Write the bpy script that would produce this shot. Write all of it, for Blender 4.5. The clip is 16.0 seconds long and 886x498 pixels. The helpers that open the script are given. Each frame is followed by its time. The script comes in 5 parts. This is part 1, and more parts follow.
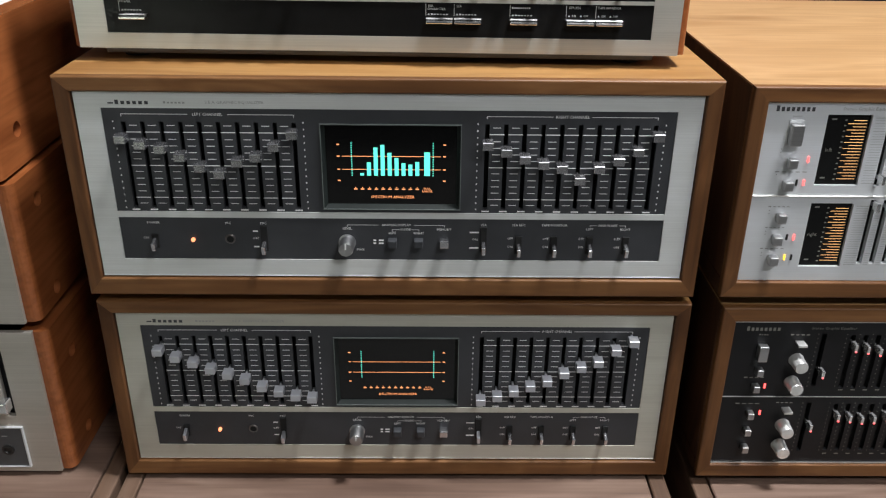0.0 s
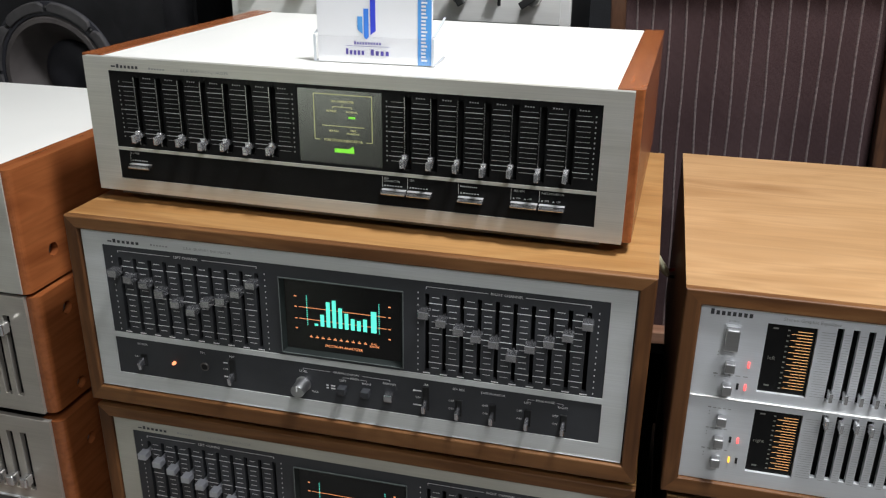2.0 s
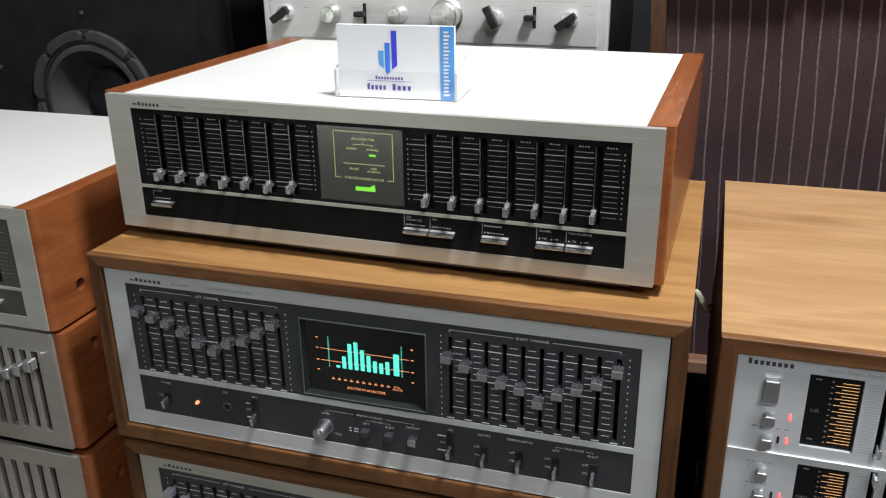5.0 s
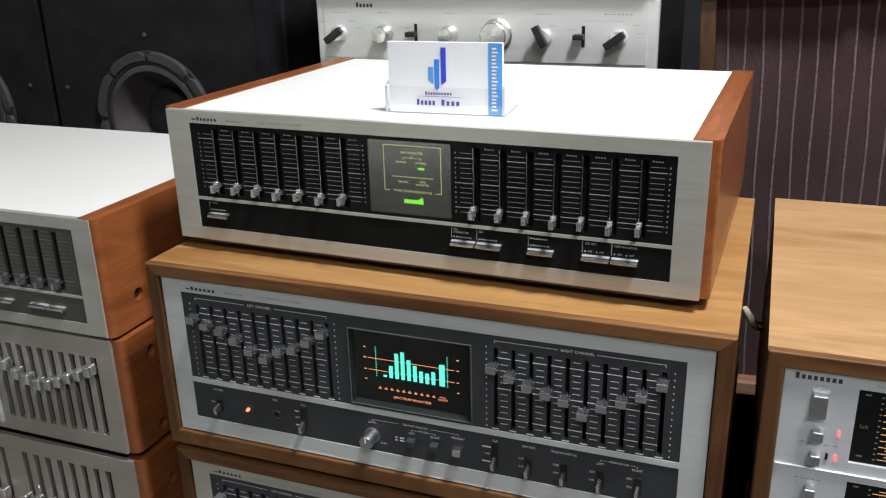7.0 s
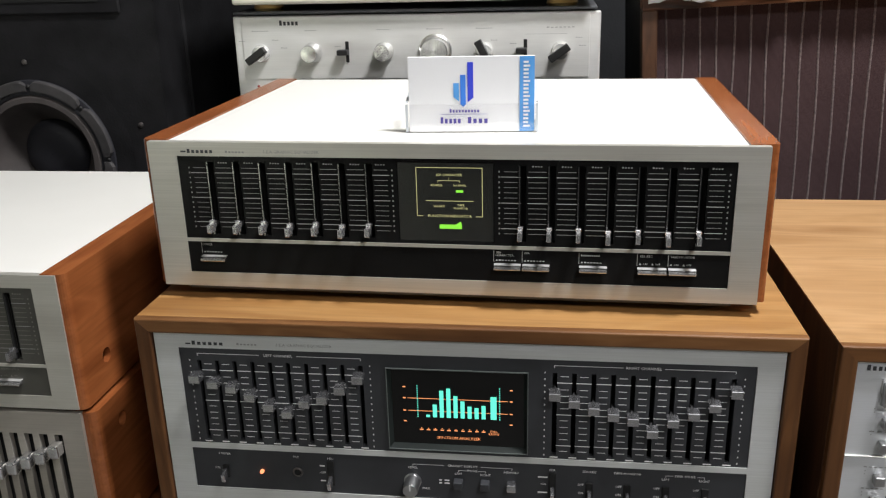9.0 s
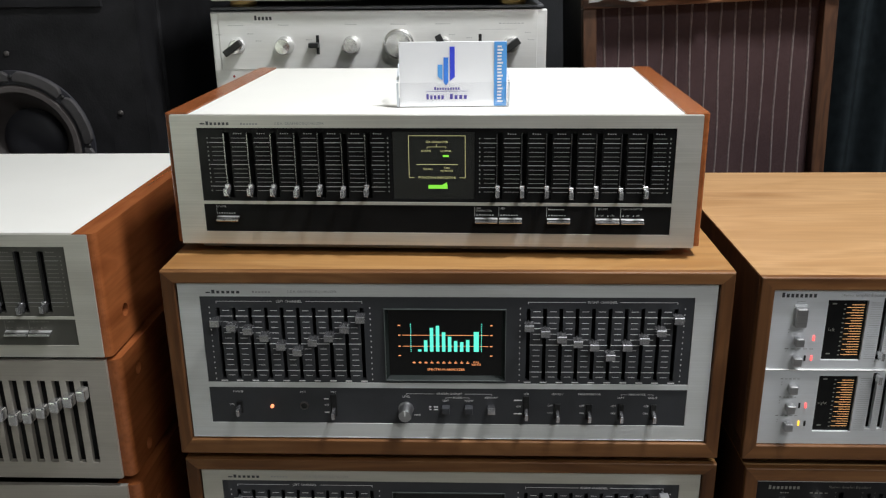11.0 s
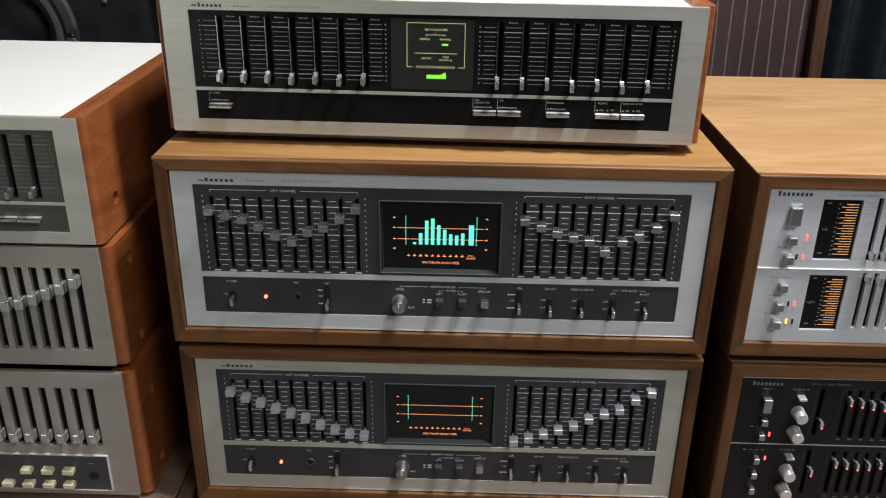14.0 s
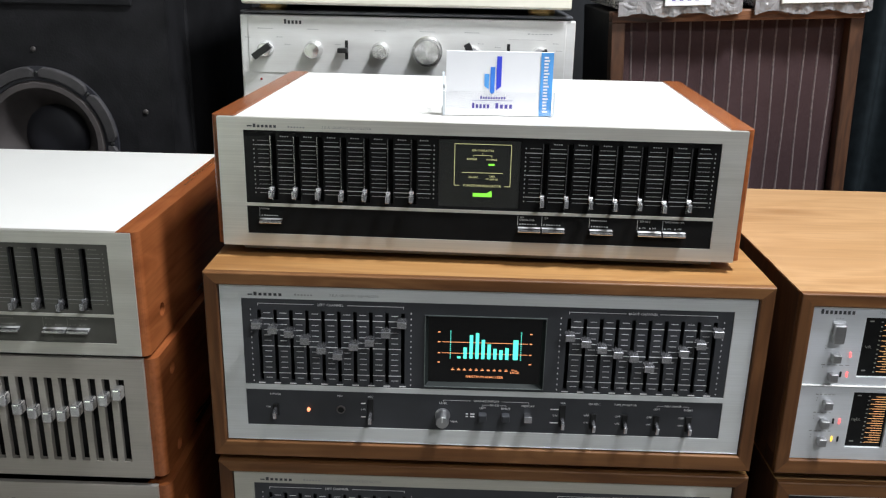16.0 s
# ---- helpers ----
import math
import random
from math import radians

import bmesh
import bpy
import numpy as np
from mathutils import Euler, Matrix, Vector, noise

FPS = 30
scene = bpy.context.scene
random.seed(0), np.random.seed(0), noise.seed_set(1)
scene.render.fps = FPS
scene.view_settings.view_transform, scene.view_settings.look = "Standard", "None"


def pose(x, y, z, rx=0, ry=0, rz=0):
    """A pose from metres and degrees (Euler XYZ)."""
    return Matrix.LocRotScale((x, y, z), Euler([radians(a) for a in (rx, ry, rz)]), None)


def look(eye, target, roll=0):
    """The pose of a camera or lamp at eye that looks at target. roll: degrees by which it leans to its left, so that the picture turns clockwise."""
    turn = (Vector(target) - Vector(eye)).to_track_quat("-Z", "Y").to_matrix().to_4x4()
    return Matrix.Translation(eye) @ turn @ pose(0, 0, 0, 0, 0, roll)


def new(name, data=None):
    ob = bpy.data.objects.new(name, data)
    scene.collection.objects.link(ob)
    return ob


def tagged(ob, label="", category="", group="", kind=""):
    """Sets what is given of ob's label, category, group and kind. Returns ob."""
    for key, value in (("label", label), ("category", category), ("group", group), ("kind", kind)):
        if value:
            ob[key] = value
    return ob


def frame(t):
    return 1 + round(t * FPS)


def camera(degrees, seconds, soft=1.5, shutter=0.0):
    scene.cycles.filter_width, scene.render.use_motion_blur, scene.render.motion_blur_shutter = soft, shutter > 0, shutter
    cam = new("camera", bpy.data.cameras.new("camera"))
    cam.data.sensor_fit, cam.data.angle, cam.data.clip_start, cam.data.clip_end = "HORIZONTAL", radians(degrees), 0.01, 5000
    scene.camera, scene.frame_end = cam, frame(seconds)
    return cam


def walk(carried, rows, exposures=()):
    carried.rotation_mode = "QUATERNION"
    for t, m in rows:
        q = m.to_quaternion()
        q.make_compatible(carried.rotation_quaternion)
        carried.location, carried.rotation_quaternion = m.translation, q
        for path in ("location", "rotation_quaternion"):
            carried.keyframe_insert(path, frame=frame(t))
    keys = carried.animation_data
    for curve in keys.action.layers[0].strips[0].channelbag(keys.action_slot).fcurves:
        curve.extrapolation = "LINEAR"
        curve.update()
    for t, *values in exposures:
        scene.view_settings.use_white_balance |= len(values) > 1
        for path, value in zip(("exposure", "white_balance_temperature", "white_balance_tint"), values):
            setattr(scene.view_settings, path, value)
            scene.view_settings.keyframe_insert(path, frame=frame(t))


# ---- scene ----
cam = camera(54.4, 16.0, 1.2)
PATH = [
    (0, (0.0304, -0.5932, 1.2577), (0.0426, 0.3068, 0.8220), 0.68),
    (0.5, (0.0340, -0.5968, 1.2786), (0.0254, 0.3096, 0.8560), 0.85),
    (1, (0.0795, -0.5975, 1.3076), (0.0113, 0.3125, 0.8986), 1.52),
    (1.5, (0.1565, -0.5845, 1.3322), (0.0022, 0.3226, 0.9406), 1.28),
    (2, (0.2202, -0.5652, 1.3442), (-0.0007, 0.3342, 0.9670), 0.76),
    (2.5, (0.2491, -0.5524, 1.3494), (-0.0101, 0.3435, 0.9886), 0.10),
    (3, (0.2440, -0.5499, 1.3570), (-0.0262, 0.3447, 1.0009), -0.82),
    (3.5, (0.2309, -0.5366, 1.3539), (-0.0251, 0.3591, 0.9902), -0.88),
    (4, (0.2226, -0.5291, 1.3567), (-0.0205, 0.3661, 0.9833), -0.48),
    (6.5, (0.2516, -0.5379, 1.3598), (-0.0972, 0.3286, 1.0028), -1.20),
    (7, (0.2388, -0.5412, 1.3551), (-0.0984, 0.3351, 1.0110), -1.42),
    (7.5, (0.1703, -0.5407, 1.3557), (-0.1005, 0.3601, 1.0165), -2.15),
    (8, (0.0805, -0.5396, 1.3503), (-0.0807, 0.3871, 1.0106), -2.25),
    (10.5, (0.0517, -0.6044, 1.3528), (-0.0397, 0.3382, 1.0316), -0.83),
    (11, (0.0248, -0.6596, 1.3472), (-0.0121, 0.2860, 1.0240), -0.65),
    (11.5, (0.0257, -0.6775, 1.3422), (0.0005, 0.2638, 1.0055), -0.12),
    (12, (0.0232, -0.6742, 1.3365), (-0.0046, 0.2588, 0.9775), 0.34),
    (12.5, (0.0177, -0.6772, 1.3311), (-0.0128, 0.2478, 0.9522), 0.84),
    (13, (0.0091, -0.6677, 1.3231), (-0.0181, 0.2492, 0.9250), 1.25),
    (13.5, (0.0063, -0.6672, 1.3241), (-0.0163, 0.2440, 0.9129), 1.13),
    (14, (0.0133, -0.6630, 1.3266), (-0.0016, 0.2479, 0.9141), 0.92),
    (14.5, (0.0130, -0.6699, 1.3355), (0.0042, 0.2502, 0.9440), 1.15),
    (15, (0.0106, -0.6778, 1.3497), (0.0035, 0.2589, 0.9998), 1.26),
    (15.5, (0.0052, -0.6806, 1.3531), (-0.0067, 0.2681, 1.0373), 1.34),
    (16, (-0.0226, -0.6646, 1.3483), (-0.0433, 0.2842, 1.0332), 1.19),
]
EXPOSURES = [(0, 0.34, 6450, 10), (1.5, 0.06, 6400, 10), (3.5, 0.0, 6350, 10), (7, 0.05, 6350, 10), (8, 0.1, 6450, 11), (10.5, -0.07, 6800, 10), (11.2, -0.05, 6400, 9), (12.5, -0.04, 6700, 11), (13.5, 0.15, 6550, 11), (14, 0.15, 6450, 11), (14.5, 0.24, 6380, 10), (15, 0.28, 6300, 10), (16, 0.29, 6250, 10)]
walk(cam, [(t, look(eye, target, roll)) for t, eye, target, roll in PATH], EXPOSURES)

# ---- light ----
scene.view_settings.exposure = 0.0
world = bpy.data.worlds.new("room_dark")
scene.world = world
world.use_nodes = True
world.node_tree.nodes["Background"].inputs["Color"].default_value = (0.006, 0.0065, 0.008, 1)


def area_lamp(x, y, z, sx, sy, power, colour):
    data = bpy.data.lights.new("ceiling_lamp", "AREA")
    data.shape, data.size, data.size_y, data.energy, data.color = "RECTANGLE", sx, sy, power, colour
    lamp = new("ceiling_lamp", data)
    lamp.location = (x, y, z)
    return lamp


LAMPS = [(0.58, -0.18, 0.28, 0.24, 48), (0.95, -1.60, 0.75, 0.28, 24)]
for lx, ly, sx, sy, power in LAMPS:
    area_lamp(lx, ly, 2.66, sx, sy, power, (0.97, 0.985, 1.0))

# ---- materials ----


def material(name):
    m = bpy.data.materials.new(name)
    m.use_nodes = True
    nt = m.node_tree
    return m, nt, nt.nodes["Principled BSDF"]


def rgb(c):
    return (c[0], c[1], c[2], 1.0)


def coords(nt, scale):
    tc = nt.nodes.new("ShaderNodeTexCoord")
    info = nt.nodes.new("ShaderNodeObjectInfo")
    mp = nt.nodes.new("ShaderNodeMapping")
    mp.inputs["Scale"].default_value = scale
    mul = nt.nodes.new("ShaderNodeMath")
    mul.operation = "MULTIPLY"
    mul.inputs[1].default_value = 7.0
    nt.links.new(info.outputs["Random"], mul.inputs[0])
    nt.links.new(tc.outputs["Object"], mp.inputs["Vector"])
    nt.links.new(mul.outputs[0], mp.inputs["Location"])
    return mp


def noise_node(nt, vec, scale, detail=4.0, distortion=0.0):
    n = nt.nodes.new("ShaderNodeTexNoise")
    n.inputs["Scale"].default_value = scale
    n.inputs["Detail"].default_value = detail
    n.inputs["Distortion"].default_value = distortion
    nt.links.new(vec.outputs["Vector"], n.inputs["Vector"])
    return n


def ramp(nt, src, stops):
    r = nt.nodes.new("ShaderNodeValToRGB")
    e = r.color_ramp.elements
    while len(e) < len(stops):
        e.new(0.5)
    for el, (p, c) in zip(e, stops):
        el.position, el.color = p, rgb(c)
    nt.links.new(src, r.inputs["Fac"])
    return r


def mixed(nt, a, b, mode, fac):
    n = nt.nodes.new("ShaderNodeMix")
    n.data_type, n.blend_type = "RGBA", mode
    n.inputs["Factor"].default_value = fac
    nt.links.new(a, n.inputs["A"])
    nt.links.new(b, n.inputs["B"])
    return n


def bump(nt, bsdf, src, strength, distance):
    b = nt.nodes.new("ShaderNodeBump")
    b.inputs["Strength"].default_value, b.inputs["Distance"].default_value = strength, distance
    nt.links.new(src, b.inputs["Height"])
    nt.links.new(b.outputs["Normal"], bsdf.inputs["Normal"])


def wood(name, dark, mid, light, along, rough=0.36, broad=11.0, grain=0.8):
    """Veneer: broad figure and fine pores, drawn out along one axis."""
    m, nt, p = material(name)
    s = [1.0, 1.0, 1.0]
    s["xyz".index(along)] = 0.15
    mp = coords(nt, s)
    a = noise_node(nt, mp, broad, 3.0, 0.9)
    c = ramp(nt, a.outputs["Fac"], [(0.30, dark), (0.43, mid), (0.49, light), (0.56, mid), (0.62, light), (0.75, dark)])
    s1 = [1.0, 1.0, 1.0]
    s1["xyz".index(along)] = 0.12
    g = noise_node(nt, coords(nt, s1), 62.0, 4.0, 0.9)
    gr = ramp(nt, g.outputs["Fac"], [(0.32, (0.80, 0.77, 0.73)), (0.55, (1, 1, 1)), (0.72, (1.08, 1.06, 1.03))])
    c = mixed(nt, c.outputs["Color"], gr.outputs["Color"], "MULTIPLY", grain)
    s2 = [260.0, 260.0, 260.0]
    s2["xyz".index(along)] = 7.0
    mp2 = coords(nt, s2)
    f = noise_node(nt, mp2, 1.0, 3.0)
    fr = ramp(nt, f.outputs["Fac"], [(0.33, (0.62, 0.58, 0.55)), (0.52, (1, 1, 1)), (0.75, (1.1, 1.08, 1.05))])
    mx = mixed(nt, c.outputs["Result"], fr.outputs["Color"], "MULTIPLY", 0.62 * grain)
    nt.links.new(mx.outputs["Result"], p.inputs["Base Color"])
    p.inputs["Roughness"].default_value = rough
    bump(nt, p, f.outputs["Fac"], 0.15, 0.0004)
    return m


def brushed(name, colour, rough=0.4, metal=0.75, along="x", streak=0.12):
    m, nt, p = material(name)
    s = [1500.0, 1500.0, 1500.0]
    s["xyz".index(along)] = 9.0
    mp = coords(nt, s)
    f = noise_node(nt, mp, 1.0, 2.0)
    lo = [c * (1 - streak) for c in colour]
    hi = [min(1.0, c * (1 + streak)) for c in colour]
    r = ramp(nt, f.outputs["Fac"], [(0.3, lo), (0.7, hi)])
    s2 = [1.0, 1.0, 1.0]
    s2["xyz".index(along)] = 0.22
    g = noise_node(nt, coords(nt, s2), 42.0, 6.0, 0.4)
    gr = ramp(nt, g.outputs["Fac"], [(0.28, (0.87, 0.86, 0.85)), (0.5, (0.97, 0.97, 0.96)), (0.72, (1.04, 1.04, 1.05))])
    mx = mixed(nt, r.outputs["Color"], gr.outputs["Color"], "MULTIPLY", 1.0)
    nt.links.new(mx.outputs["Result"], p.inputs["Base Color"])
    p.inputs["Metallic"].default_value = metal
    p.inputs["Roughness"].default_value = rough
    bump(nt, p, f.outputs["Fac"], 0.06, 0.0002)
    return m


def plain(name, colour, rough=0.5, metal=0.0, grain=40.0, vary=0.1, relief=0.05, depth=0.0005):
    m, nt, p = material(name)
    mp = coords(nt, (1, 1, 1))
    a = noise_node(nt, mp, grain, 5.0)
    b = noise_node(nt, mp, grain * 14, 2.0)
    lo = [c * (1 - vary) for c in colour]
    hi = [min(1.0, c * (1 + vary)) for c in colour]
    r = ramp(nt, a.outputs["Fac"], [(0.3, lo), (0.7, hi)])
    nt.links.new(r.outputs["Color"], p.inputs["Base Color"])
    p.inputs["Roughness"].default_value = rough
    p.inputs["Metallic"].default_value = metal
    bump(nt, p, b.outputs["Fac"], relief, depth)
    return m


def glowing(name, colour, strength):
    m, nt, p = material(name)
    p.inputs["Base Color"].default_value = rgb([c * 0.3 for c in colour])
    p.inputs["Emission Color"].default_value = rgb(colour)
    p.inputs["Emission Strength"].default_value = strength
    return m


def clear(name, tint=(1, 1, 1), rough=0.02):
    m, nt, p = material(name)
    p.inputs["Base Color"].default_value = rgb(tint)
    p.inputs["Roughness"].default_value = rough
    p.inputs["Transmission Weight"].default_value = 1.0
    p.inputs["IOR"].default_value = 1.45
    return m


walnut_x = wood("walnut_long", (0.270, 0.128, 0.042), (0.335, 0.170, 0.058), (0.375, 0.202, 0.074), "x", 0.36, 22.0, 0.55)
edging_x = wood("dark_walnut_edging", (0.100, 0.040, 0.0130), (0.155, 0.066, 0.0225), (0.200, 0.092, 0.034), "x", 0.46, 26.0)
# upright edging, also for case sides: their shade is put into its colour
shaded_edging_z = wood("shaded_walnut_edging_upright", (0.066, 0.026, 0.0085), (0.106, 0.043, 0.0145), (0.142, 0.061, 0.022), "z", 0.46, 26.0)
for m in (edging_x, shaded_edging_z):
    m.node_tree.nodes["Principled BSDF"].inputs["Specular IOR Level"].default_value = 0.32
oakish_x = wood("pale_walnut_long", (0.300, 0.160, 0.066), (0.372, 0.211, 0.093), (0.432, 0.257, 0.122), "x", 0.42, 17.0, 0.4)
red_side = wood("red_brown_veneer", (0.200, 0.058, 0.018), (0.268, 0.082, 0.026), (0.310, 0.100, 0.032), "y", 0.24, 20.0, 0.6)
# wood for side boards, darkened so that their shade is in the colour
shaded_side_wood = wood("side_wood_with_shade", (0.012, 0.005, 0.003), (0.046, 0.019, 0.009), (0.082, 0.036, 0.017), "z", 0.5, 30.0)
# lighter copy for the top board, which catches the light
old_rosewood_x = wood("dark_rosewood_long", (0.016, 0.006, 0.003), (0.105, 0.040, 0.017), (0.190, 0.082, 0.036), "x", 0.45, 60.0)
# paler copy of the rosewood: light from above put into the colour
lit_rosewood_x = wood("rosewood_lit_from_above", (0.16, 0.075, 0.042), (0.24, 0.125, 0.078), (0.30, 0.165, 0.108), "x", 0.5, 20.0)
stand_wood = wood("grey_oak", (0.105, 0.062, 0.045), (0.150, 0.094, 0.070), (0.195, 0.128, 0.098), "x", 0.5, 12.0)
stand_side = wood("grey_oak_side", (0.10, 0.058, 0.038), (0.135, 0.082, 0.055), (0.165, 0.105, 0.074), "y", 0.5, 12.0)

blue_silver = brushed("cool_silver", (0.700, 0.712, 0.710), 0.4, 0.35, "x", 0.05)
warm_silver = brushed("warm_silver", (0.54, 0.525, 0.46), 0.42, 0.35, "x", 0.05)
champagne = brushed("champagne_silver", (0.66, 0.64, 0.585), 0.36, 0.55, "x", 0.06)
dull_silver = brushed("dull_silver", (0.465, 0.432, 0.385), 0.36, 0.5, "x", 0.05)
bright_silver = brushed("bright_silver", (0.72, 0.735, 0.765), 0.36, 0.3, "x", 0.03)
amp_silver = brushed("satin_silver", (0.76, 0.755, 0.74), 0.38, 0.4, "x", 0.02)
chrome = brushed("polished_chrome", (0.80, 0.80, 0.82), 0.2, 1.0, "x", 0.04)
knob_silver = brushed("satin_knob_silver", (0.88, 0.875, 0.865), 0.26, 0.7, "z", 0.05)
key_chrome = brushed("bright_key_chrome", (0.90, 0.90, 0.90), 0.22, 0.65, "x", 0.04)
cap_chrome = brushed("slider_cap_chrome", (0.88, 0.88, 0.89), 0.2, 0.87, "x", 0.04)
knob_chrome = brushed("slider_knob_chrome", (0.82, 0.82, 0.83), 0.2, 0.94, "x", 0.04)
rail_chrome = brushed("guide_rail_chrome", (0.42, 0.42, 0.42), 0.24, 1.0, "x", 0.03)
button_metal = brushed("dark_button_metal", (0.50, 0.50, 0.51), 0.38, 1.0, "x", 0.05)
spun = brushed("spun_silver", (0.86, 0.855, 0.84), 0.26, 0.9, "z", 0.04)
tangent = spun.node_tree.nodes.new("ShaderNodeTangent")
tangent.direction_type, tangent.axis = "RADIAL", "Y"
spun.node_tree.nodes["Principled BSDF"].inputs["Anisotropic"].default_value = 0.85
spun.node_tree.links.new(tangent.outputs[0], spun.node_tree.nodes["Principled BSDF"].inputs["Tangent"])
edge_metal = brushed("bright_edge", (0.85, 0.85, 0.84), 0.3, 0.9, "x", 0.04)
slate = plain("slate_panel", (0.042, 0.044, 0.049), 0.42, 0.2, 30.0, 0.14)
gloss_black = plain("gloss_black_panel", (0.010, 0.010, 0.010), 0.22, 0.0, 30.0, 0.2, 0.02)
gloss_black.node_tree.nodes["Principled BSDF"].inputs["IOR"].default_value = 1.24
matt_black = plain("matt_black_panel", (0.0085, 0.0085, 0.0095), 0.45, 0.0, 30.0, 0.2)
matt_black.node_tree.nodes["Principled BSDF"].inputs["Specular IOR Level"].default_value = 0.28
void_black = plain("slot_dark", (0.004, 0.004, 0.004), 0.8)
screen_black = plain("screen_glass", (0.003, 0.003, 0.003), 0.08, 0.0, 20.0, 0.1, 0.0)
screen_black.node_tree.nodes["Principled BSDF"].inputs["IOR"].default_value = 1.5
olive_glass = plain("smoked_olive_glass", (0.012, 0.0125, 0.010), 0.2, 0.0, 20.0, 0.15, 0.0)
olive_glass.node_tree.nodes["Principled BSDF"].inputs["IOR"].default_value = 2.8
bezel_grey = plain("bezel_grey", (0.018, 0.022, 0.021), 0.45)
rim_grey = plain("display_rim_grey", (0.11, 0.125, 0.12), 0.4)
bezel_grey.node_tree.nodes["Principled BSDF"].inputs["Specular IOR Level"].default_value = 0.1
knob_grey = plain("slider_knob_grey", (0.56, 0.56, 0.58), 0.24, 0.95, 60.0, 0.08)
knob_pale = plain("slider_knob_pale", (0.66, 0.67, 0.72), 0.30, 0.88, 60.0, 0.08)
knob_black = plain("black_plastic", (0.012, 0.012, 0.012), 0.38, 0.0, 60.0, 0.15)
rubber = plain("rubber_foot", (0.01, 0.01, 0.01), 0.7)
print_white = plain("white_print", (0.88, 0.88, 0.87), 0.6)
print_dim = plain("dim_print", (0.22, 0.215, 0.19), 0.6)
print_grey = plain("grey_print", (0.34, 0.34, 0.335), 0.6)
print_pale = plain("pale_print", (0.46, 0.46, 0.44), 0.6)
print_mid = plain("mid_grey_print", (0.26, 0.26, 0.25), 0.6)
print_dark = plain("dark_print", (0.05, 0.05, 0.055), 0.6)
lid_white = plain("cream_white_enamel", (0.80, 0.79, 0.75), 0.38, 0.0, 9.0, 0.02, 0.05, 0.0002)
dark_metal = plain("dark_chassis", (0.02, 0.02, 0.02), 0.5, 0.3)
box_black = plain("black_carpet_vinyl", (0.0115, 0.0113, 0.0125), 0.68, 0.0, 25.0, 0.4, 0.32, 0.0009)
box_black.node_tree.nodes["Principled BSDF"].inputs["Specular IOR Level"].default_value = 0.2
cone_grey = plain("paper_cone", (0.056, 0.048, 0.046), 0.75, 0.0, 40.0, 0.2, 0.3)
ring_grey = plain("basket_gasket", (0.050, 0.047, 0.048), 0.62, 0.0, 40.0, 0.25, 0.2)
cap_grey = plain("dust_cap", (0.020, 0.020, 0.026), 0.62)
screw_metal = plain("screw_metal", (0.13, 0.12, 0.115), 0.4, 0.7)
cream_key = plain("cream_plastic_key", (0.74, 0.69, 0.47), 0.45)
cream_shell = plain("cream_shell", (0.72, 0.69, 0.58), 0.5, 0.0, 12.0, 0.05)
# gloss black panel with the reflected pale wall painted in as olive grey
wall_sheen_plate = plain("black_panel_with_wall_sheen", (0.092, 0.090, 0.078), 0.34, 0.2)
grey_plate = plain("grey_subpanel", (0.085, 0.088, 0.095), 0.45, 0.3)
brass = plain("gold_foot", (0.62, 0.46, 0.2), 0.3, 0.9)
card_white = plain("white_card", (0.84, 0.84, 0.86), 0.5, 0.0, 30.0, 0.01)
ink_light = plain("light_blue_ink", (0.10, 0.36, 0.80), 0.5)
ink_mid = plain("blue_ink", (0.05, 0.22, 0.76), 0.5)
ink_deep = plain("deep_blue_ink", (0.045, 0.07, 0.68), 0.5)
ink_navy = plain("navy_ink", (0.09, 0.07, 0.34), 0.5)


def thin_acrylic():
    m, nt, p = material("clear_acrylic")
    t = nt.nodes.new("ShaderNodeBsdfTransparent")
    g = nt.nodes.new("ShaderNodeBsdfGlossy")
    g.inputs["Roughness"].default_value = 0.04
    x = nt.nodes.new("ShaderNodeMixShader")
    x.inputs["Fac"].default_value = 0.07
    nt.links.new(t.outputs[0], x.inputs[1])
    nt.links.new(g.outputs[0], x.inputs[2])
    nt.links.new(x.outputs[0], nt.nodes["Material Output"].inputs["Surface"])
    return m


acrylic = thin_acrylic()
acrylic_edge = plain("acrylic_edge", (0.56, 0.59, 0.63), 0.15, 0.0, 60.0, 0.1)
window_glass = clear("window_glass", (0.95, 0.98, 0.97), 0.0)
red_wire = plain("dark_red_wire", (0.19, 0.018, 0.020), 0.45)
grey_wall = plain("dark_grey_wall", (0.05, 0.05, 0.052), 0.8, 0.0, 6.0, 0.1)
plaster = plain("painted_plaster", (0.42, 0.42, 0.41), 0.8, 0.0, 6.0, 0.06)
ceiling_paint = plain("ceiling_paint", (0.45, 0.45, 0.45), 0.8, 0.0, 6.0, 0.04)
black_wall = plain("black_wall_cloth", (0.012, 0.013, 0.015), 0.85, 0.0, 20.0, 0.3, 0.4, 0.001)
floor_tile = plain("grey_floor_tile", (0.24, 0.235, 0.225), 0.3, 0.0, 8.0, 0.1)
label_paper = plain("label_paper", (0.78, 0.78, 0.76), 0.6)

teal_glow = glowing("teal_bar_glow", (0.12, 0.80, 0.62), 1.15)
orange_glow = glowing("orange_scale_glow", (1.0, 0.36, 0.14), 1.15)
amber_glow = glowing("amber_led_glow", (1.0, 0.52, 0.20), 1.25)
red_glow = glowing("red_led_glow", (1.0, 0.075, 0.07), 3.2)
warm_led = glowing("orange_led_glow", (1.0, 0.30, 0.13), 1.7)
yellow_glow = glowing("yellow_led_glow", (1.0, 0.55, 0.04), 2.0)
green_glow = glowing("green_led_glow", (0.25, 0.80, 0.06), 0.9)
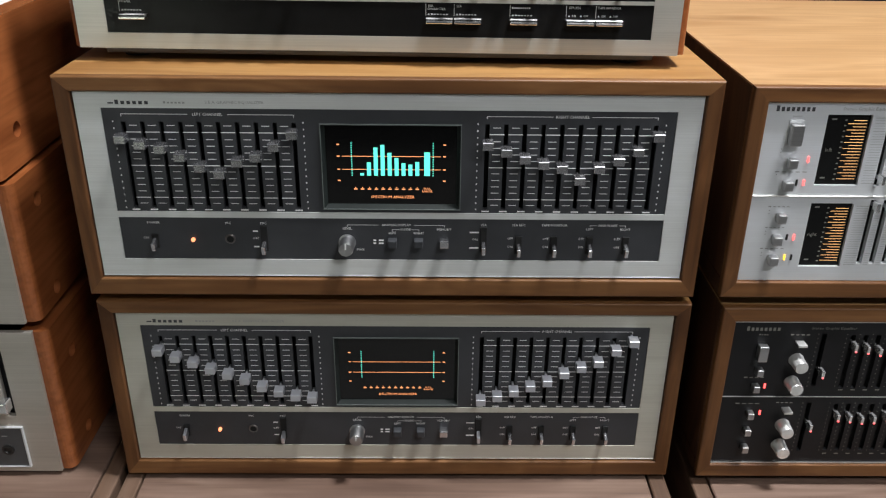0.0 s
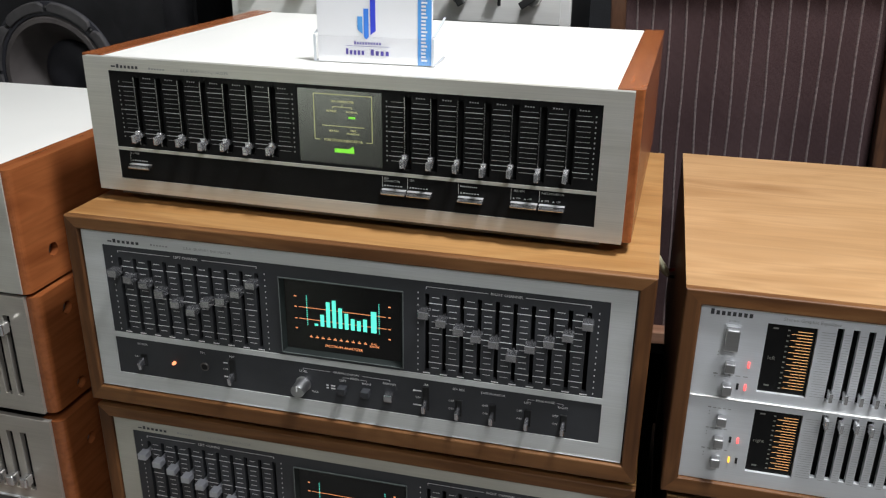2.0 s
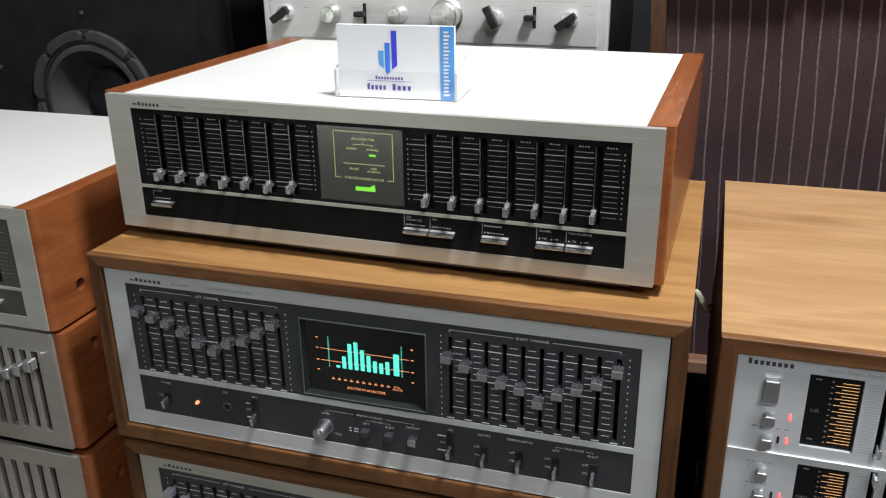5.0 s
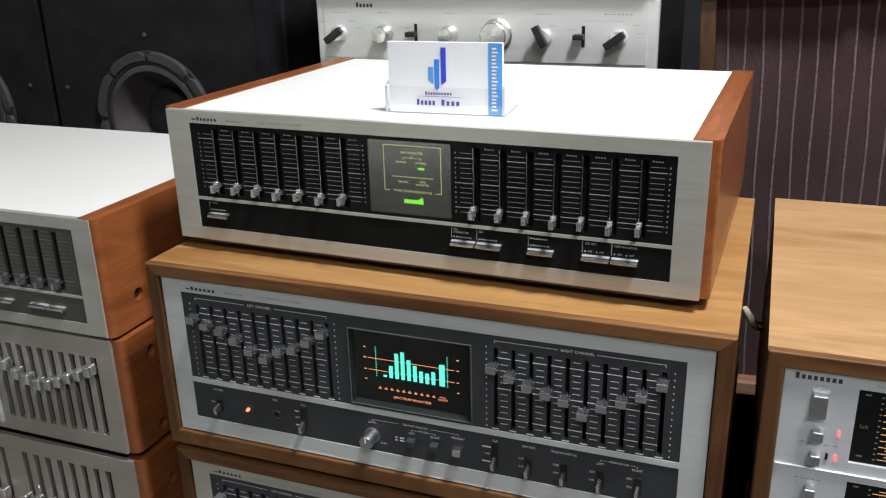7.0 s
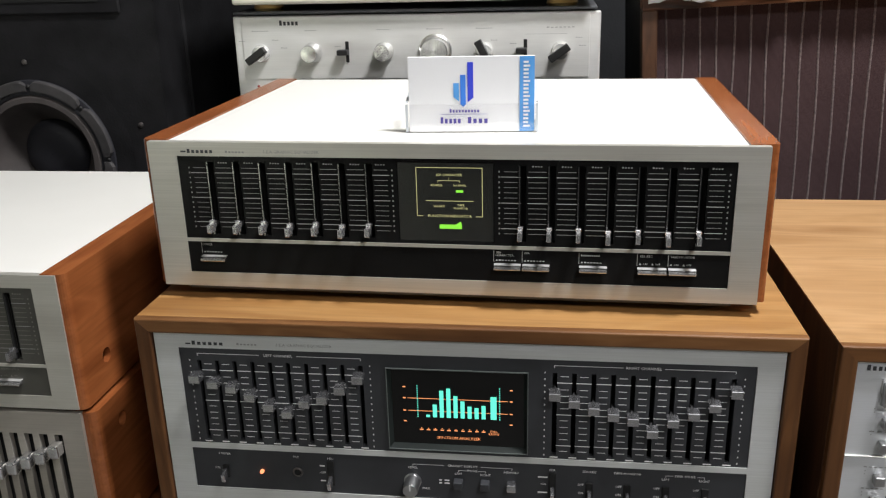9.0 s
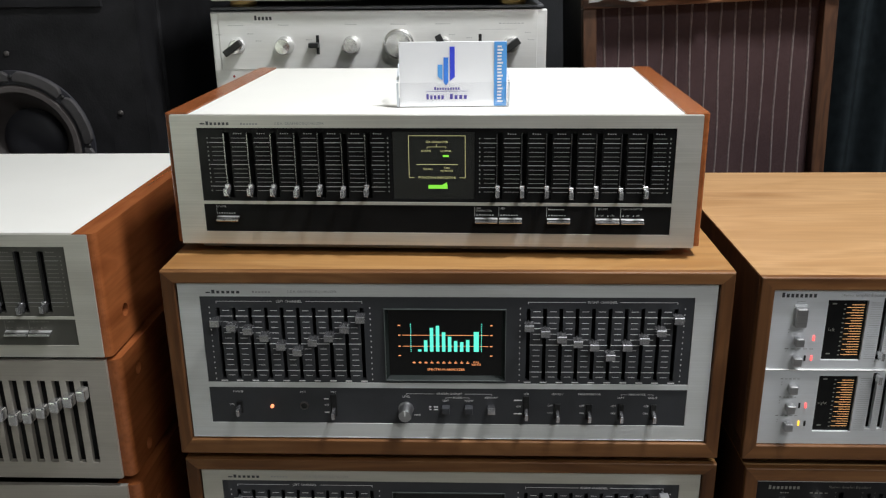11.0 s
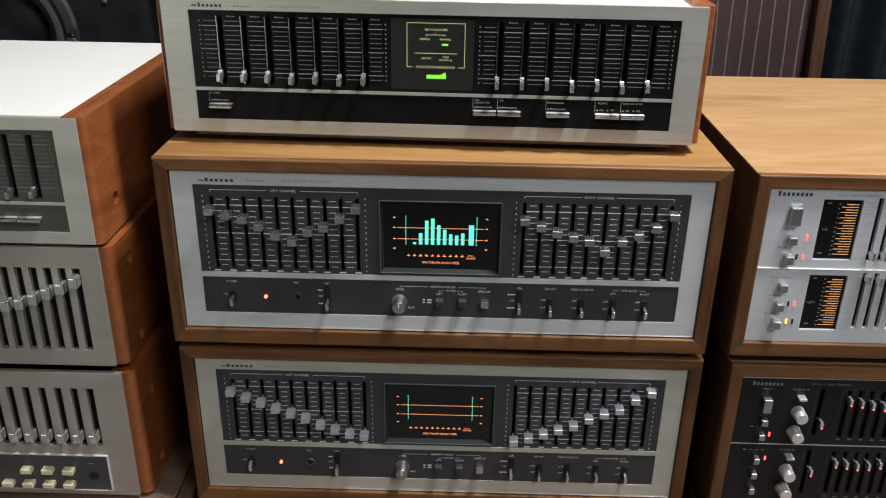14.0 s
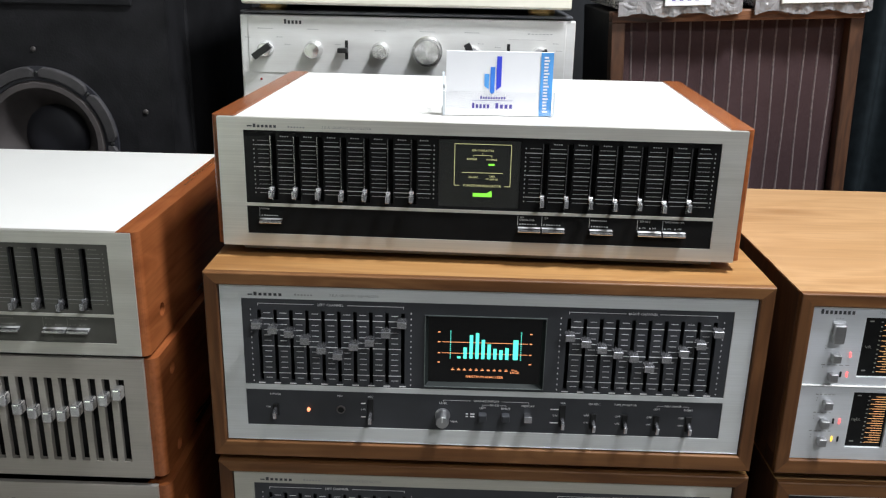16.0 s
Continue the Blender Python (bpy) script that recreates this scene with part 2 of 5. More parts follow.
olive_glow = glowing("olive_legend_glow", (0.60, 0.58, 0.27), 0.75)
# for the sheet added behind the door opening, to give reflections
added_glow = glowing("added_reflection_glow", (0.96, 1.0, 0.84), 1.5)
lamp_glow = glowing("diffuser_glow", (1.0, 0.97, 0.9), 4.0)


def grille_cloth():
    m, nt, p = material("brown_grille_cloth")
    mp = coords(nt, (1, 1, 1))
    tc = nt.nodes.new("ShaderNodeTexCoord")
    wv = nt.nodes.new("ShaderNodeTexWave")
    wv.inputs["Scale"].default_value = 260.0
    wv.inputs["Distortion"].default_value = 1.2
    wv.bands_direction = "X"
    nt.links.new(tc.outputs["Object"], wv.inputs["Vector"])
    n = noise_node(nt, mp, 1100.0, 1.0)
    big = noise_node(nt, mp, 9.0, 4.0)
    c1 = ramp(nt, big.outputs["Fac"], [(0.3, (0.047, 0.029, 0.030)), (0.7, (0.070, 0.045, 0.046))])
    c2 = ramp(nt, n.outputs["Fac"], [(0.35, (0.75, 0.72, 0.72)), (0.65, (1.15, 1.12, 1.12))])
    mx = mixed(nt, c1.outputs["Color"], c2.outputs["Color"], "MULTIPLY", 0.8)
    nt.links.new(mx.outputs["Result"], p.inputs["Base Color"])
    p.inputs["Roughness"].default_value = 0.9
    p.inputs["Specular IOR Level"].default_value = 0.08
    bump(nt, p, wv.outputs["Fac"], 0.4, 0.0006)
    return m


cloth = grille_cloth()
thread = plain("pale_thread", (0.130, 0.100, 0.097), 0.8, 0.0, 300.0, 0.4)


def plastic_wrap():
    m, nt, p = material("crinkled_plastic_wrap")
    mp = coords(nt, (1, 1, 1))
    n = noise_node(nt, mp, 55.0, 3.0, 1.5)
    p.inputs["Base Color"].default_value = (0.30, 0.29, 0.29, 1)
    p.inputs["Roughness"].default_value = 0.12
    p.inputs["Metallic"].default_value = 0.2
    bump(nt, p, n.outputs["Fac"], 0.9, 0.006)
    return m


wrap = plastic_wrap()


def curtain_cloth():
    return plain("dark_blue_curtain_cloth", (0.0125, 0.0165, 0.0190), 0.9, 0.0, 60.0, 0.25, 0.4, 0.0008)


curtain_mat = curtain_cloth()
curtain_mat.node_tree.nodes["Principled BSDF"].inputs["Specular IOR Level"].default_value = 0.05

# ---- mesh helpers ----


PRINT = {"printed_scale", "printed_ticks", "key_legend", "legend", "button_legend", "graduation", "meter_scale", "level_dots", "display_scale", "model_line", "maker_mark", "band_writing", "card_writing", "label_writing", "socket_legend"}


def part(name, bm, mat, parent=None, label=""):
    me = bpy.data.meshes.new(name)
    bm.to_mesh(me)
    bm.free()
    me.materials.append(mat)
    ob = new(name, me)
    if parent is not None:
        ob.parent = parent
    if name in PRINT:
        tagged(ob, kind="stuff")
    return tagged(ob, label)


def again(name, ob, parent, x, y, z, label=""):
    """The same mesh once more, as a part of its own."""
    o = new(name, ob.data)
    o.parent = parent
    o.location = (x, y, z)
    return tagged(o, label)


def thing(name, m, label, category, group="", kind=""):
    ob = new(name)
    ob.empty_display_size = 0.05
    ob.matrix_basis = m
    return tagged(ob, label, category, group, kind)


def box(bm, x0, x1, y0, y1, z0, z1, bevel=0.0, segments=1):
    vs = [bm.verts.new((x, y, z)) for z in (z0, z1) for y in (y0, y1) for x in (x0, x1)]
    fs = [(0, 2, 3, 1), (4, 5, 7, 6), (0, 1, 5, 4), (2, 6, 7, 3), (0, 4, 6, 2), (1, 3, 7, 5)]
    faces = [bm.faces.new([vs[i] for i in f]) for f in fs]
    if bevel:
        es = list({e for f in faces for e in f.edges})
        bmesh.ops.bevel(bm, geom=es, offset=bevel, segments=segments, affect="EDGES", profile=0.5)
    return bm


def boxed(*a, **k):
    return box(bmesh.new(), *a, **k)


def mark(bm, x0, x1, z0, z1, y):
    """A flat printed mark that faces the front."""
    bm.faces.new([bm.verts.new(c) for c in ((x0, y, z0), (x1, y, z0), (x1, y, z1), (x0, y, z1))])


def lathe(bm, profile, segments=28, axis="y", centre=(0, 0, 0), cap=True):
    """Turned shape from (radius, distance along the axis) pairs; along -y it comes towards the front."""
    rings = []
    cx, cy, cz = centre
    for r, d in profile:
        ring = []
        for i in range(segments):
            a = 2 * math.pi * i / segments
            u, v = r * math.cos(a), r * math.sin(a)
            ring.append(bm.verts.new((cx + u, cy + d, cz + v) if axis == "y" else (cx + u, cy + v, cz + d)))
        rings.append(ring)
    for a, b in zip(rings, rings[1:]):
        for i in range(segments):
            j = (i + 1) % segments
            bm.faces.new((a[i], a[j], b[j], b[i]))
    for ring in (rings[0], rings[-1]) if cap else ():
        if len(set(tuple(v.co) for v in ring)) == segments:
            bm.faces.new(ring)
    bmesh.ops.recalc_face_normals(bm, faces=bm.faces[:])
    for f in bm.faces:
        f.smooth = len(f.verts) == 4
    for e in bm.edges:
        e.smooth = e.calc_face_angle(0) < 0.6
    return bm


def turned(profile, **k):
    return lathe(bmesh.new(), profile, **k)


def holed_plate(bm, x0, x1, z0, z1, y, depth, holes):
    """A plate that faces the front, cut right through by upright holes (x0, x1, z0, z1)."""
    xs = sorted({x0, x1} | {h[i] for h in holes for i in (0, 1)})
    zs = sorted({z0, z1} | {h[i] for h in holes for i in (2, 3)})
    xs = [v for v in xs if x0 <= v <= x1]
    zs = [v for v in zs if z0 <= v <= z1]

    def solid(i, j):
        if not (0 <= i < len(xs) - 1 and 0 <= j < len(zs) - 1):
            return False
        cx, cz = (xs[i] + xs[i + 1]) / 2, (zs[j] + zs[j + 1]) / 2
        return not any(h[0] < cx < h[1] and h[2] < cz < h[3] for h in holes)

    def quad(*c):
        bm.faces.new([bm.verts.new(p) for p in c])

    yb = y + depth
    for i in range(len(xs) - 1):
        for j in range(len(zs) - 1):
            if not solid(i, j):
                continue
            a, b, c, d = xs[i], xs[i + 1], zs[j], zs[j + 1]
            quad((a, y, c), (b, y, c), (b, y, d), (a, y, d))
            quad((a, yb, d), (b, yb, d), (b, yb, c), (a, yb, c))
            if not solid(i - 1, j):
                quad((a, yb, c), (a, y, c), (a, y, d), (a, yb, d))
            if not solid(i + 1, j):
                quad((b, y, c), (b, yb, c), (b, yb, d), (b, y, d))
            if not solid(i, j - 1):
                quad((a, yb, c), (b, yb, c), (b, y, c), (a, y, c))
            if not solid(i, j + 1):
                quad((a, y, d), (b, y, d), (b, yb, d), (a, yb, d))
    return bm


def words(bm, text, x, z, y, size, squeeze=1.0):
    """Lettering with the built-in font, centred on x, with its middle at z."""
    cu = bpy.data.curves.new("lettering", "FONT")
    cu.body, cu.size, cu.align_x, cu.align_y, cu.resolution_u = text, size, "CENTER", "CENTER", 1
    ob = bpy.data.objects.new("lettering", cu)
    scene.collection.objects.link(ob)
    bpy.context.view_layer.update()
    me = bpy.data.meshes.new_from_object(ob)
    me.transform(Matrix.Translation((x, y, z)) @ pose(0, 0, 0, 90) @ Matrix.Diagonal((squeeze, 1, 1, 1)))
    bm.from_mesh(me)
    bpy.data.objects.remove(ob)
    bpy.data.meshes.remove(me)
    bpy.data.curves.remove(cu)


def word_bar(bm, x0, x1, z, h, y, blocks=1):
    """A plain bar, or a row of plain blocks, in place of writing."""
    step = (x1 - x0) / blocks
    for i in range(blocks):
        hh = h * (1.0 if blocks == 1 or i == 0 else 0.74)
        mark(bm, x0 + i * step, x0 + (i + (1.0 if blocks == 1 else 0.62)) * step, z - h / 2, z - h / 2 + hh, y)

# ---- the room ----


def room():
    X0, X1, Y0, Y1, H, T = -2.1, 1.9, -3.0, 1.0, 2.8, 0.12
    f = tagged(part("floor", boxed(X0 - T, X1 + T, Y0 - T, Y1 + T, -0.1, 0.0), floor_tile), "grey polished floor tiles", "floor", kind="structure")
    tagged(part("ceiling", boxed(X0 - T, X1 + T, Y0 - T, Y1 + T, H, H + 0.1), ceiling_paint), "white painted ceiling", "ceiling", kind="structure")
    tagged(part("wall_north", boxed(X0 - T, X1 + T, Y1, Y1 + T, 0, H), black_wall), "wall hung with black cloth", "wall", kind="structure")
    # unseen door opening, added so a pale glow reflects in the indicator window
    D0, D1, DH = -1.97, -1.10, 2.1
    bm = boxed(X0 - T, D0, Y0 - T, Y0, 0, H)
    box(bm, D1, X1 + T, Y0 - T, Y0, 0, H)
    box(bm, D0, D1, Y0 - T, Y0, DH, H)
    door = tagged(part("door_1", holed_plate(bmesh.new(), D0, D1, 0.0, DH, Y0 - 0.08, 0.05, [(D0 + 0.05, D1 - 0.05, 0.06, DH - 0.05)]), dark_metal), "unseen closed glass door, added for the glow reflected in the indicator window", "door", kind="structure")
    pane = part("pane", boxed(D0 + 0.051, D1 - 0.051, Y0 - 0.06, Y0 - 0.054, 0.061, DH - 0.051), window_glass, door)
    pane.visible_shadow = False
    part("door_handle", boxed(D1 - 0.11, D1 - 0.085, Y0 - 0.03, Y0 - 0.005, 0.85, 1.15, 0.006, 2), chrome, door)
    # added glowing sheet that the indicator window mirrors through the door
    tagged(part("backdrop", boxed(D0 - 1.5, D1 + 1.5, Y0 - 1.6, Y0 - 1.55, 0.0, 3.2), added_glow), "unseen glowing sheet, added to reflect in the indicator window", "backdrop", kind="structure")
    tagged(part("wall_south", bm, grey_wall), "dark grey painted wall", "wall", kind="structure")
    tagged(part("wall_west", boxed(X0 - T, X0, Y0, Y1, 0, H), plaster), "plain painted wall", "wall", kind="structure")
    tagged(part("wall_east", boxed(X1, X1 + T, Y0, Y1, 0, H), grey_wall), "plain painted wall", "wall", kind="structure")
    for lx, ly, sx, sy, power in LAMPS:
        root = thing("ceiling_light", pose(lx, ly, 2.68, 0, 0, 90 if sy > sx else 0), "long white ceiling light with a bright diffuser", "ceiling light", "ceiling lights")
        a, b = max(sx, sy) / 2, min(sx, sy) / 2
        part("housing", boxed(-a - 0.04, a + 0.04, -b - 0.03, b + 0.03, 0.015, 0.12, 0.008), ceiling_paint, root)
        part("diffuser", boxed(-a, a, -b, b, 0.0, 0.0145, 0.004), lamp_glow, root)


room()


# ---- stands under the three stacks ----


def low_stand(x0, x1, label):
    root = thing("low_stand", pose((x0 + x1) / 2, 0, 0), label, "stand", "low stands under the stacks")
    w, top, y0, y1 = (x1 - x0) / 2, 0.746, -0.09, 0.38
    part("top", boxed(-w + 0.0165, w - 0.0165, y0, y1, top - 0.02, top, 0.001), stand_wood, root)
    part("side_panel", boxed(-w, -w + 0.0145, y0, y1, 0, top, 0.001), stand_side, root)
    part("side_panel", boxed(w - 0.0145, w, y0, y1, 0, top, 0.001), stand_side, root)
    part("front_panel", boxed(-w + 0.0165, w - 0.0165, y0 + 0.004, y0 + 0.02, 0.02, top - 0.0205, 0.001), stand_wood, root)
    part("back_panel", boxed(-w + 0.0165, w - 0.0165, y1 - 0.02, y1 - 0.004, 0.02, top - 0.0205), dark_metal, root)


low_stand(-0.237, 0.2365, "low grey-brown wooden stand under the walnut equalizers")
low_stand(-0.745, -0.243, "low grey-brown wooden stand under the silver components")
low_stand(0.2585, 0.745, "low grey-brown wooden stand beside the middle stack")


# ---- shared parts of the hi-fi units ----


def wooden_case(root, w, h, d, side, top, bottom, front, top_mat, side_mat):
    """Four boards with eased edges and a dark back; front: how far it stands before the face."""
    lip = 0.0035
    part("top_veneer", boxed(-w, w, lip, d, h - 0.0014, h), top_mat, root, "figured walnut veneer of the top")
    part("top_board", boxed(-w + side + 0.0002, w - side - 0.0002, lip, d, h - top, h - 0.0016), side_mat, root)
    part("bottom_board", boxed(-w, w, lip, d, 0, bottom), side_mat, root)
    inner = (w - side, bottom, h - top)
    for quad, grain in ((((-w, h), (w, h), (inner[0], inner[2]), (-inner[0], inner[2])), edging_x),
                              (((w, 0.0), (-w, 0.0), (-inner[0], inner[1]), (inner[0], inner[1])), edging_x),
                              (((-w, 0.0), (-w, h), (-inner[0], inner[2]), (-inner[0], inner[1])), shaded_edging_z),
                              (((w, h), (w, 0.0), (inner[0], inner[1]), (inner[0], inner[2])), shaded_edging_z)):
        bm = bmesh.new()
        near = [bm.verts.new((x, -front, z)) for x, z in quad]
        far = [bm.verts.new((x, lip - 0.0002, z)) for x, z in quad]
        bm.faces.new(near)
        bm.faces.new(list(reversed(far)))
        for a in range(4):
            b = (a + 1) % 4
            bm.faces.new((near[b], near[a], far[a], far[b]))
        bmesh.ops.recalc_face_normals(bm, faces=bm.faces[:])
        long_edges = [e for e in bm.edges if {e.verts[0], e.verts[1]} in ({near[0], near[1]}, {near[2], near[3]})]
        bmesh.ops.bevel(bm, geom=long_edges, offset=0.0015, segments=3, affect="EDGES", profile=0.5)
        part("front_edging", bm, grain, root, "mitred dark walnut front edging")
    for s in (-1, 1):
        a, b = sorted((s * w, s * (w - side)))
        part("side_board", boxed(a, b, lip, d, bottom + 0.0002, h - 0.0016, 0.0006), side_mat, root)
    part("back_panel", boxed(-w + side + 0.001, w - side - 0.001, d - 0.012, d - 0.004, bottom + 0.001, h - top - 0.001), dark_metal, root)


def feet(root, xs, ys, drop):
    first = None
    for x in xs:
        for y in ys:
            if first is None:
                first = part("foot", turned([(0.009, -drop), (0.011, -drop * 0.3), (0.011, 0.0006)], axis="z", segments=20), rubber, root)
                first.location = (x, y, 0)
            else:
                again("foot", first, root, x, y, 0)


def toggle(root, x, z, h, up, mat):
    """A slide switch: a bright lever in a dark upright slot."""
    part("switch_slot", boxed(x - 0.0026, x + 0.0026, -0.0008, 0.001, z - h / 2, z + h / 2, 0.0003), void_black, root)
    bm = boxed(-0.0014, 0.0014, -0.0085, 0.0, -0.0036, 0.0036, 0.0005)
    lever = part("switch_lever", bm, mat, root)
    lever.matrix_basis = pose(x, -0.0006, z + up, 12, 0, 0)


def drilled(bm, x, spots, radius, depth):
    """The same board with round blind holes sunk into its outer face at x."""
    def temporary(b):
        me = bpy.data.meshes.new("board")
        b.to_mesh(me)
        b.free()
        ob = bpy.data.objects.new("board", me)
        scene.collection.objects.link(ob)
        return ob

    cut = bmesh.new()
    for y, z in spots:
        c = turned([(radius, -depth), (radius, 0.01)], axis="z", segments=24)
        c.transform(pose(x, y, z, 0, 90, 0))
        me = bpy.data.meshes.new("bore")
        c.to_mesh(me)
        c.free()
        cut.from_mesh(me)
        bpy.data.meshes.remove(me)
    board, bore = temporary(bm), temporary(cut)
    mod = board.modifiers.new("holes", "BOOLEAN")
    mod.operation, mod.solver, mod.object = "DIFFERENCE", "EXACT", bore
    bpy.context.view_layer.update()
    me = bpy.data.meshes.new_from_object(board.evaluated_get(bpy.context.evaluated_depsgraph_get()))
    out = bmesh.new()
    out.from_mesh(me)
    for ob in (board, bore):
        data = ob.data
        bpy.data.objects.remove(ob)
        bpy.data.meshes.remove(data)
    bpy.data.meshes.remove(me)
    return out


def sunk_screws(side, x, spots):
    for y, z in spots:
        hb = turned([(0.0056, -0.0084), (0.0056, -0.0066), (0.0042, -0.0054), (0.0004, -0.0050)], axis="z", segments=20)
        hb.transform(pose(x, y, z, 0, 90, 0))
        part("side_screw", hb, screw_metal, side, "metal screw sunk in a round hole")


def knob_block(w, d, h):
    """Slider knob: a block with a bright eased front edge."""
    bm = bmesh.new()
    box(bm, -w / 2, w / 2, -d, -0.0035, -h / 2, h / 2)
    top = [e for e in bm.edges if all(v.co.y < -d + 0.0001 and v.co.z > 0 for v in e.verts)]
    bmesh.ops.bevel(bm, geom=top, offset=0.00042, segments=1, affect="EDGES", profile=0.5)
    rest = [e for e in bm.edges if e.calc_face_angle(0) > 1.0]
    bmesh.ops.bevel(bm, geom=rest, offset=0.0002, segments=1, affect="EDGES", profile=0.5)
    box(bm, -0.0008, 0.0008, -0.0036, 0.004, -h * 0.3, h * 0.3)
    return bm


# ---- walnut-cased graphic equalizers with a spectrum display ----
GAPS = [0.0695 + 0.01345 * i for i in range(10)]


def spectrum_equalizer(m, face, drop, left, right, knob_mat, bars, label, led_name):
    root = thing("graphic_equalizer", m, label, "equalizer", "walnut graphic equalizers")
    # side boards take the darkened edging wood for the shade in the gaps
    wooden_case(root, 0.2352, 0.172, 0.325, 0.0115, 0.011, 0.0145, 0.003, walnut_x, shaded_edging_z)
    feet(root, (-0.19, 0.19), (0.05, 0.28), drop)
    part("face_plate", holed_plate(bmesh.new(), -0.2228, 0.2228, 0.0157, 0.1603, 0.0, 0.004, [(-0.205, 0.205, 0.0298, 0.0645), (-0.205, 0.205, 0.0692, 0.1488)]), face, root)
    part("edge_strip", boxed(-0.2228, 0.2228, -0.0006, 0.0002, 0.0157, 0.0161), edge_metal, root, "thin bright lower edge")
    slots = [(s * x - 0.0017, s * x + 0.0017, 0.0725, 0.1385) for s in (-1, 1) for x in GAPS]
    upper = holed_plate(bmesh.new(), -0.2048, 0.2048, 0.0694, 0.1486, 0.0006, 0.004, slots + [(-0.0505, 0.0505, 0.0725, 0.1378)])
    part("upper_panel", upper, slate, root, "charcoal panel with slider slots")
    part("lower_panel", holed_plate(bmesh.new(), -0.2048, 0.2048, 0.0300, 0.0643, 0.0006, 0.004, []), slate, root, "charcoal panel with switches")
    part("slot_backing", boxed(-0.204, 0.204, 0.0105, 0.0125, 0.068, 0.150), void_black, root)
    # display: sloped bezel, dark glass, glowing marks
    bm = bmesh.new()
    o = [(-0.0505, 0.0725), (0.0505, 0.0725), (0.0505, 0.1378), (-0.0505, 0.1378)]
    q = [(-0.0478, 0.0752), (0.0478, 0.0752), (0.0478, 0.1360), (-0.0478, 0.1360)]
    ov = [bm.verts.new((x, -0.0006, z)) for x, z in o]
    iv = [bm.verts.new((x, 0.0036, z)) for x, z in q]
    for i in range(4):
        j = (i + 1) % 4
        bm.faces.new((ov[i], ov[j], iv[j], iv[i]))
    part("display_bezel", bm, bezel_grey, root)
    part("display_rim", holed_plate(bmesh.new(), -0.0510, 0.0510, 0.0720, 0.1383, -0.0010, 0.0012, [(-0.0504, 0.0504, 0.0726, 0.1377)]), rim_grey, root, "thin pale rim round the display")
    display = part("display_glass", boxed(-0.0485, 0.0485, 0.0037, 0.0057, 0.0745, 0.1368), screen_black, root, "black glass display")
    yg = 0.0032
    bm = bmesh.new()
    for z in (0.1026, 0.1128):
        mark(bm, -0.0362, 0.0362, z - 0.00021, z + 0.00021, yg)
    for x in (-0.0388, 0.0388):
        for z in (0.0938, 0.1026, 0.1128, 0.1218):
            mark(bm, x - 0.0010, x + 0.0010, z - 0.00045, z + 0.00045, yg)
    for i in range(10):
        x = -0.0268 + 0.00507 * i
        mark(bm, x - 0.0013, x + 0.0013, 0.0867, 0.0875, yg)
        mark(bm, x - 0.0003, x + 0.0003, 0.0879, 0.0887, yg)
    words(bm, "RANGE", 0.0262, 0.0855, yg, 0.0024)
    words(bm, "FULL", 0.0262, 0.0876, yg, 0.0024)
    words(bm, "SPECTRUM ANALYZER", 0.0005, 0.0808, yg, 0.0030, 1.06)
    part("display_scale", bm, orange_glow, display, "orange scale lines and lettering")
    bm = bmesh.new()
    for x in (-0.0291, 0.0305):
        for i in range(15):
            z = 0.0981 + 0.00178 * i
            mark(bm, x - 0.0004, x + 0.0004, z - 0.0004, z + 0.0004, yg - 0.0004)
    part("level_dots", bm, teal_glow, display)
    for x, w, h in bars:
        part("level_bar", boxed(x - w / 2, x + w / 2, yg - 0.0008, yg, 0.0981, 0.0981 + h), teal_glow, display)
    # printed scales
    bm = bmesh.new()
    yp = 0.0002
    rows = [0.136, 0.1257, 0.1207, 0.1157, 0.1107, 0.1010, 0.0957, 0.0907, 0.0857, 0.0760]
    for s in (-1, 1):
        xs = [s * x for x in GAPS] if s > 0 else [-x for x in reversed(GAPS)]
        for a, b in zip(xs, xs[1:]):
            c = (a + b) / 2
            for z in rows:
                mark(bm, c - 0.0029, c + 0.0029, z - 0.00022, z + 0.00022, yp)
            for z in (0.131, 0.1057, 0.0806):
                mark(bm, c - 0.0053, c + 0.0053, z - 0.00030, z + 0.00030, yp)
        for x in (xs[0] - 0.0070, xs[-1] + 0.0070):
            for i in range(14):
                z = 0.0725 + 0.0051 * i
                mark(bm, x - 0.0004, x + 0.0004, z - 0.0006, z + 0.0006, yp)
        for x in xs:
            mark(bm, x - 0.0028, x + 0.0028, 0.0704, 0.0714, yp)
        c = (xs[0] + xs[-1]) / 2
        mark(bm, xs[0] - 0.0008, c - 0.014, 0.1442, 0.1446, yp)
        mark(bm, c + 0.014, xs[-1] + 0.0008, 0.1442, 0.1446, yp)
        for x in (xs[0] - 0.0008, xs[-1] + 0.0004):
            mark(bm, x, x + 0.0004, 0.1425, 0.1442, yp)
        words(bm, "LEFT CHANNEL" if s < 0 else "RIGHT CHANNEL", c, 0.1443, yp, 0.0031)
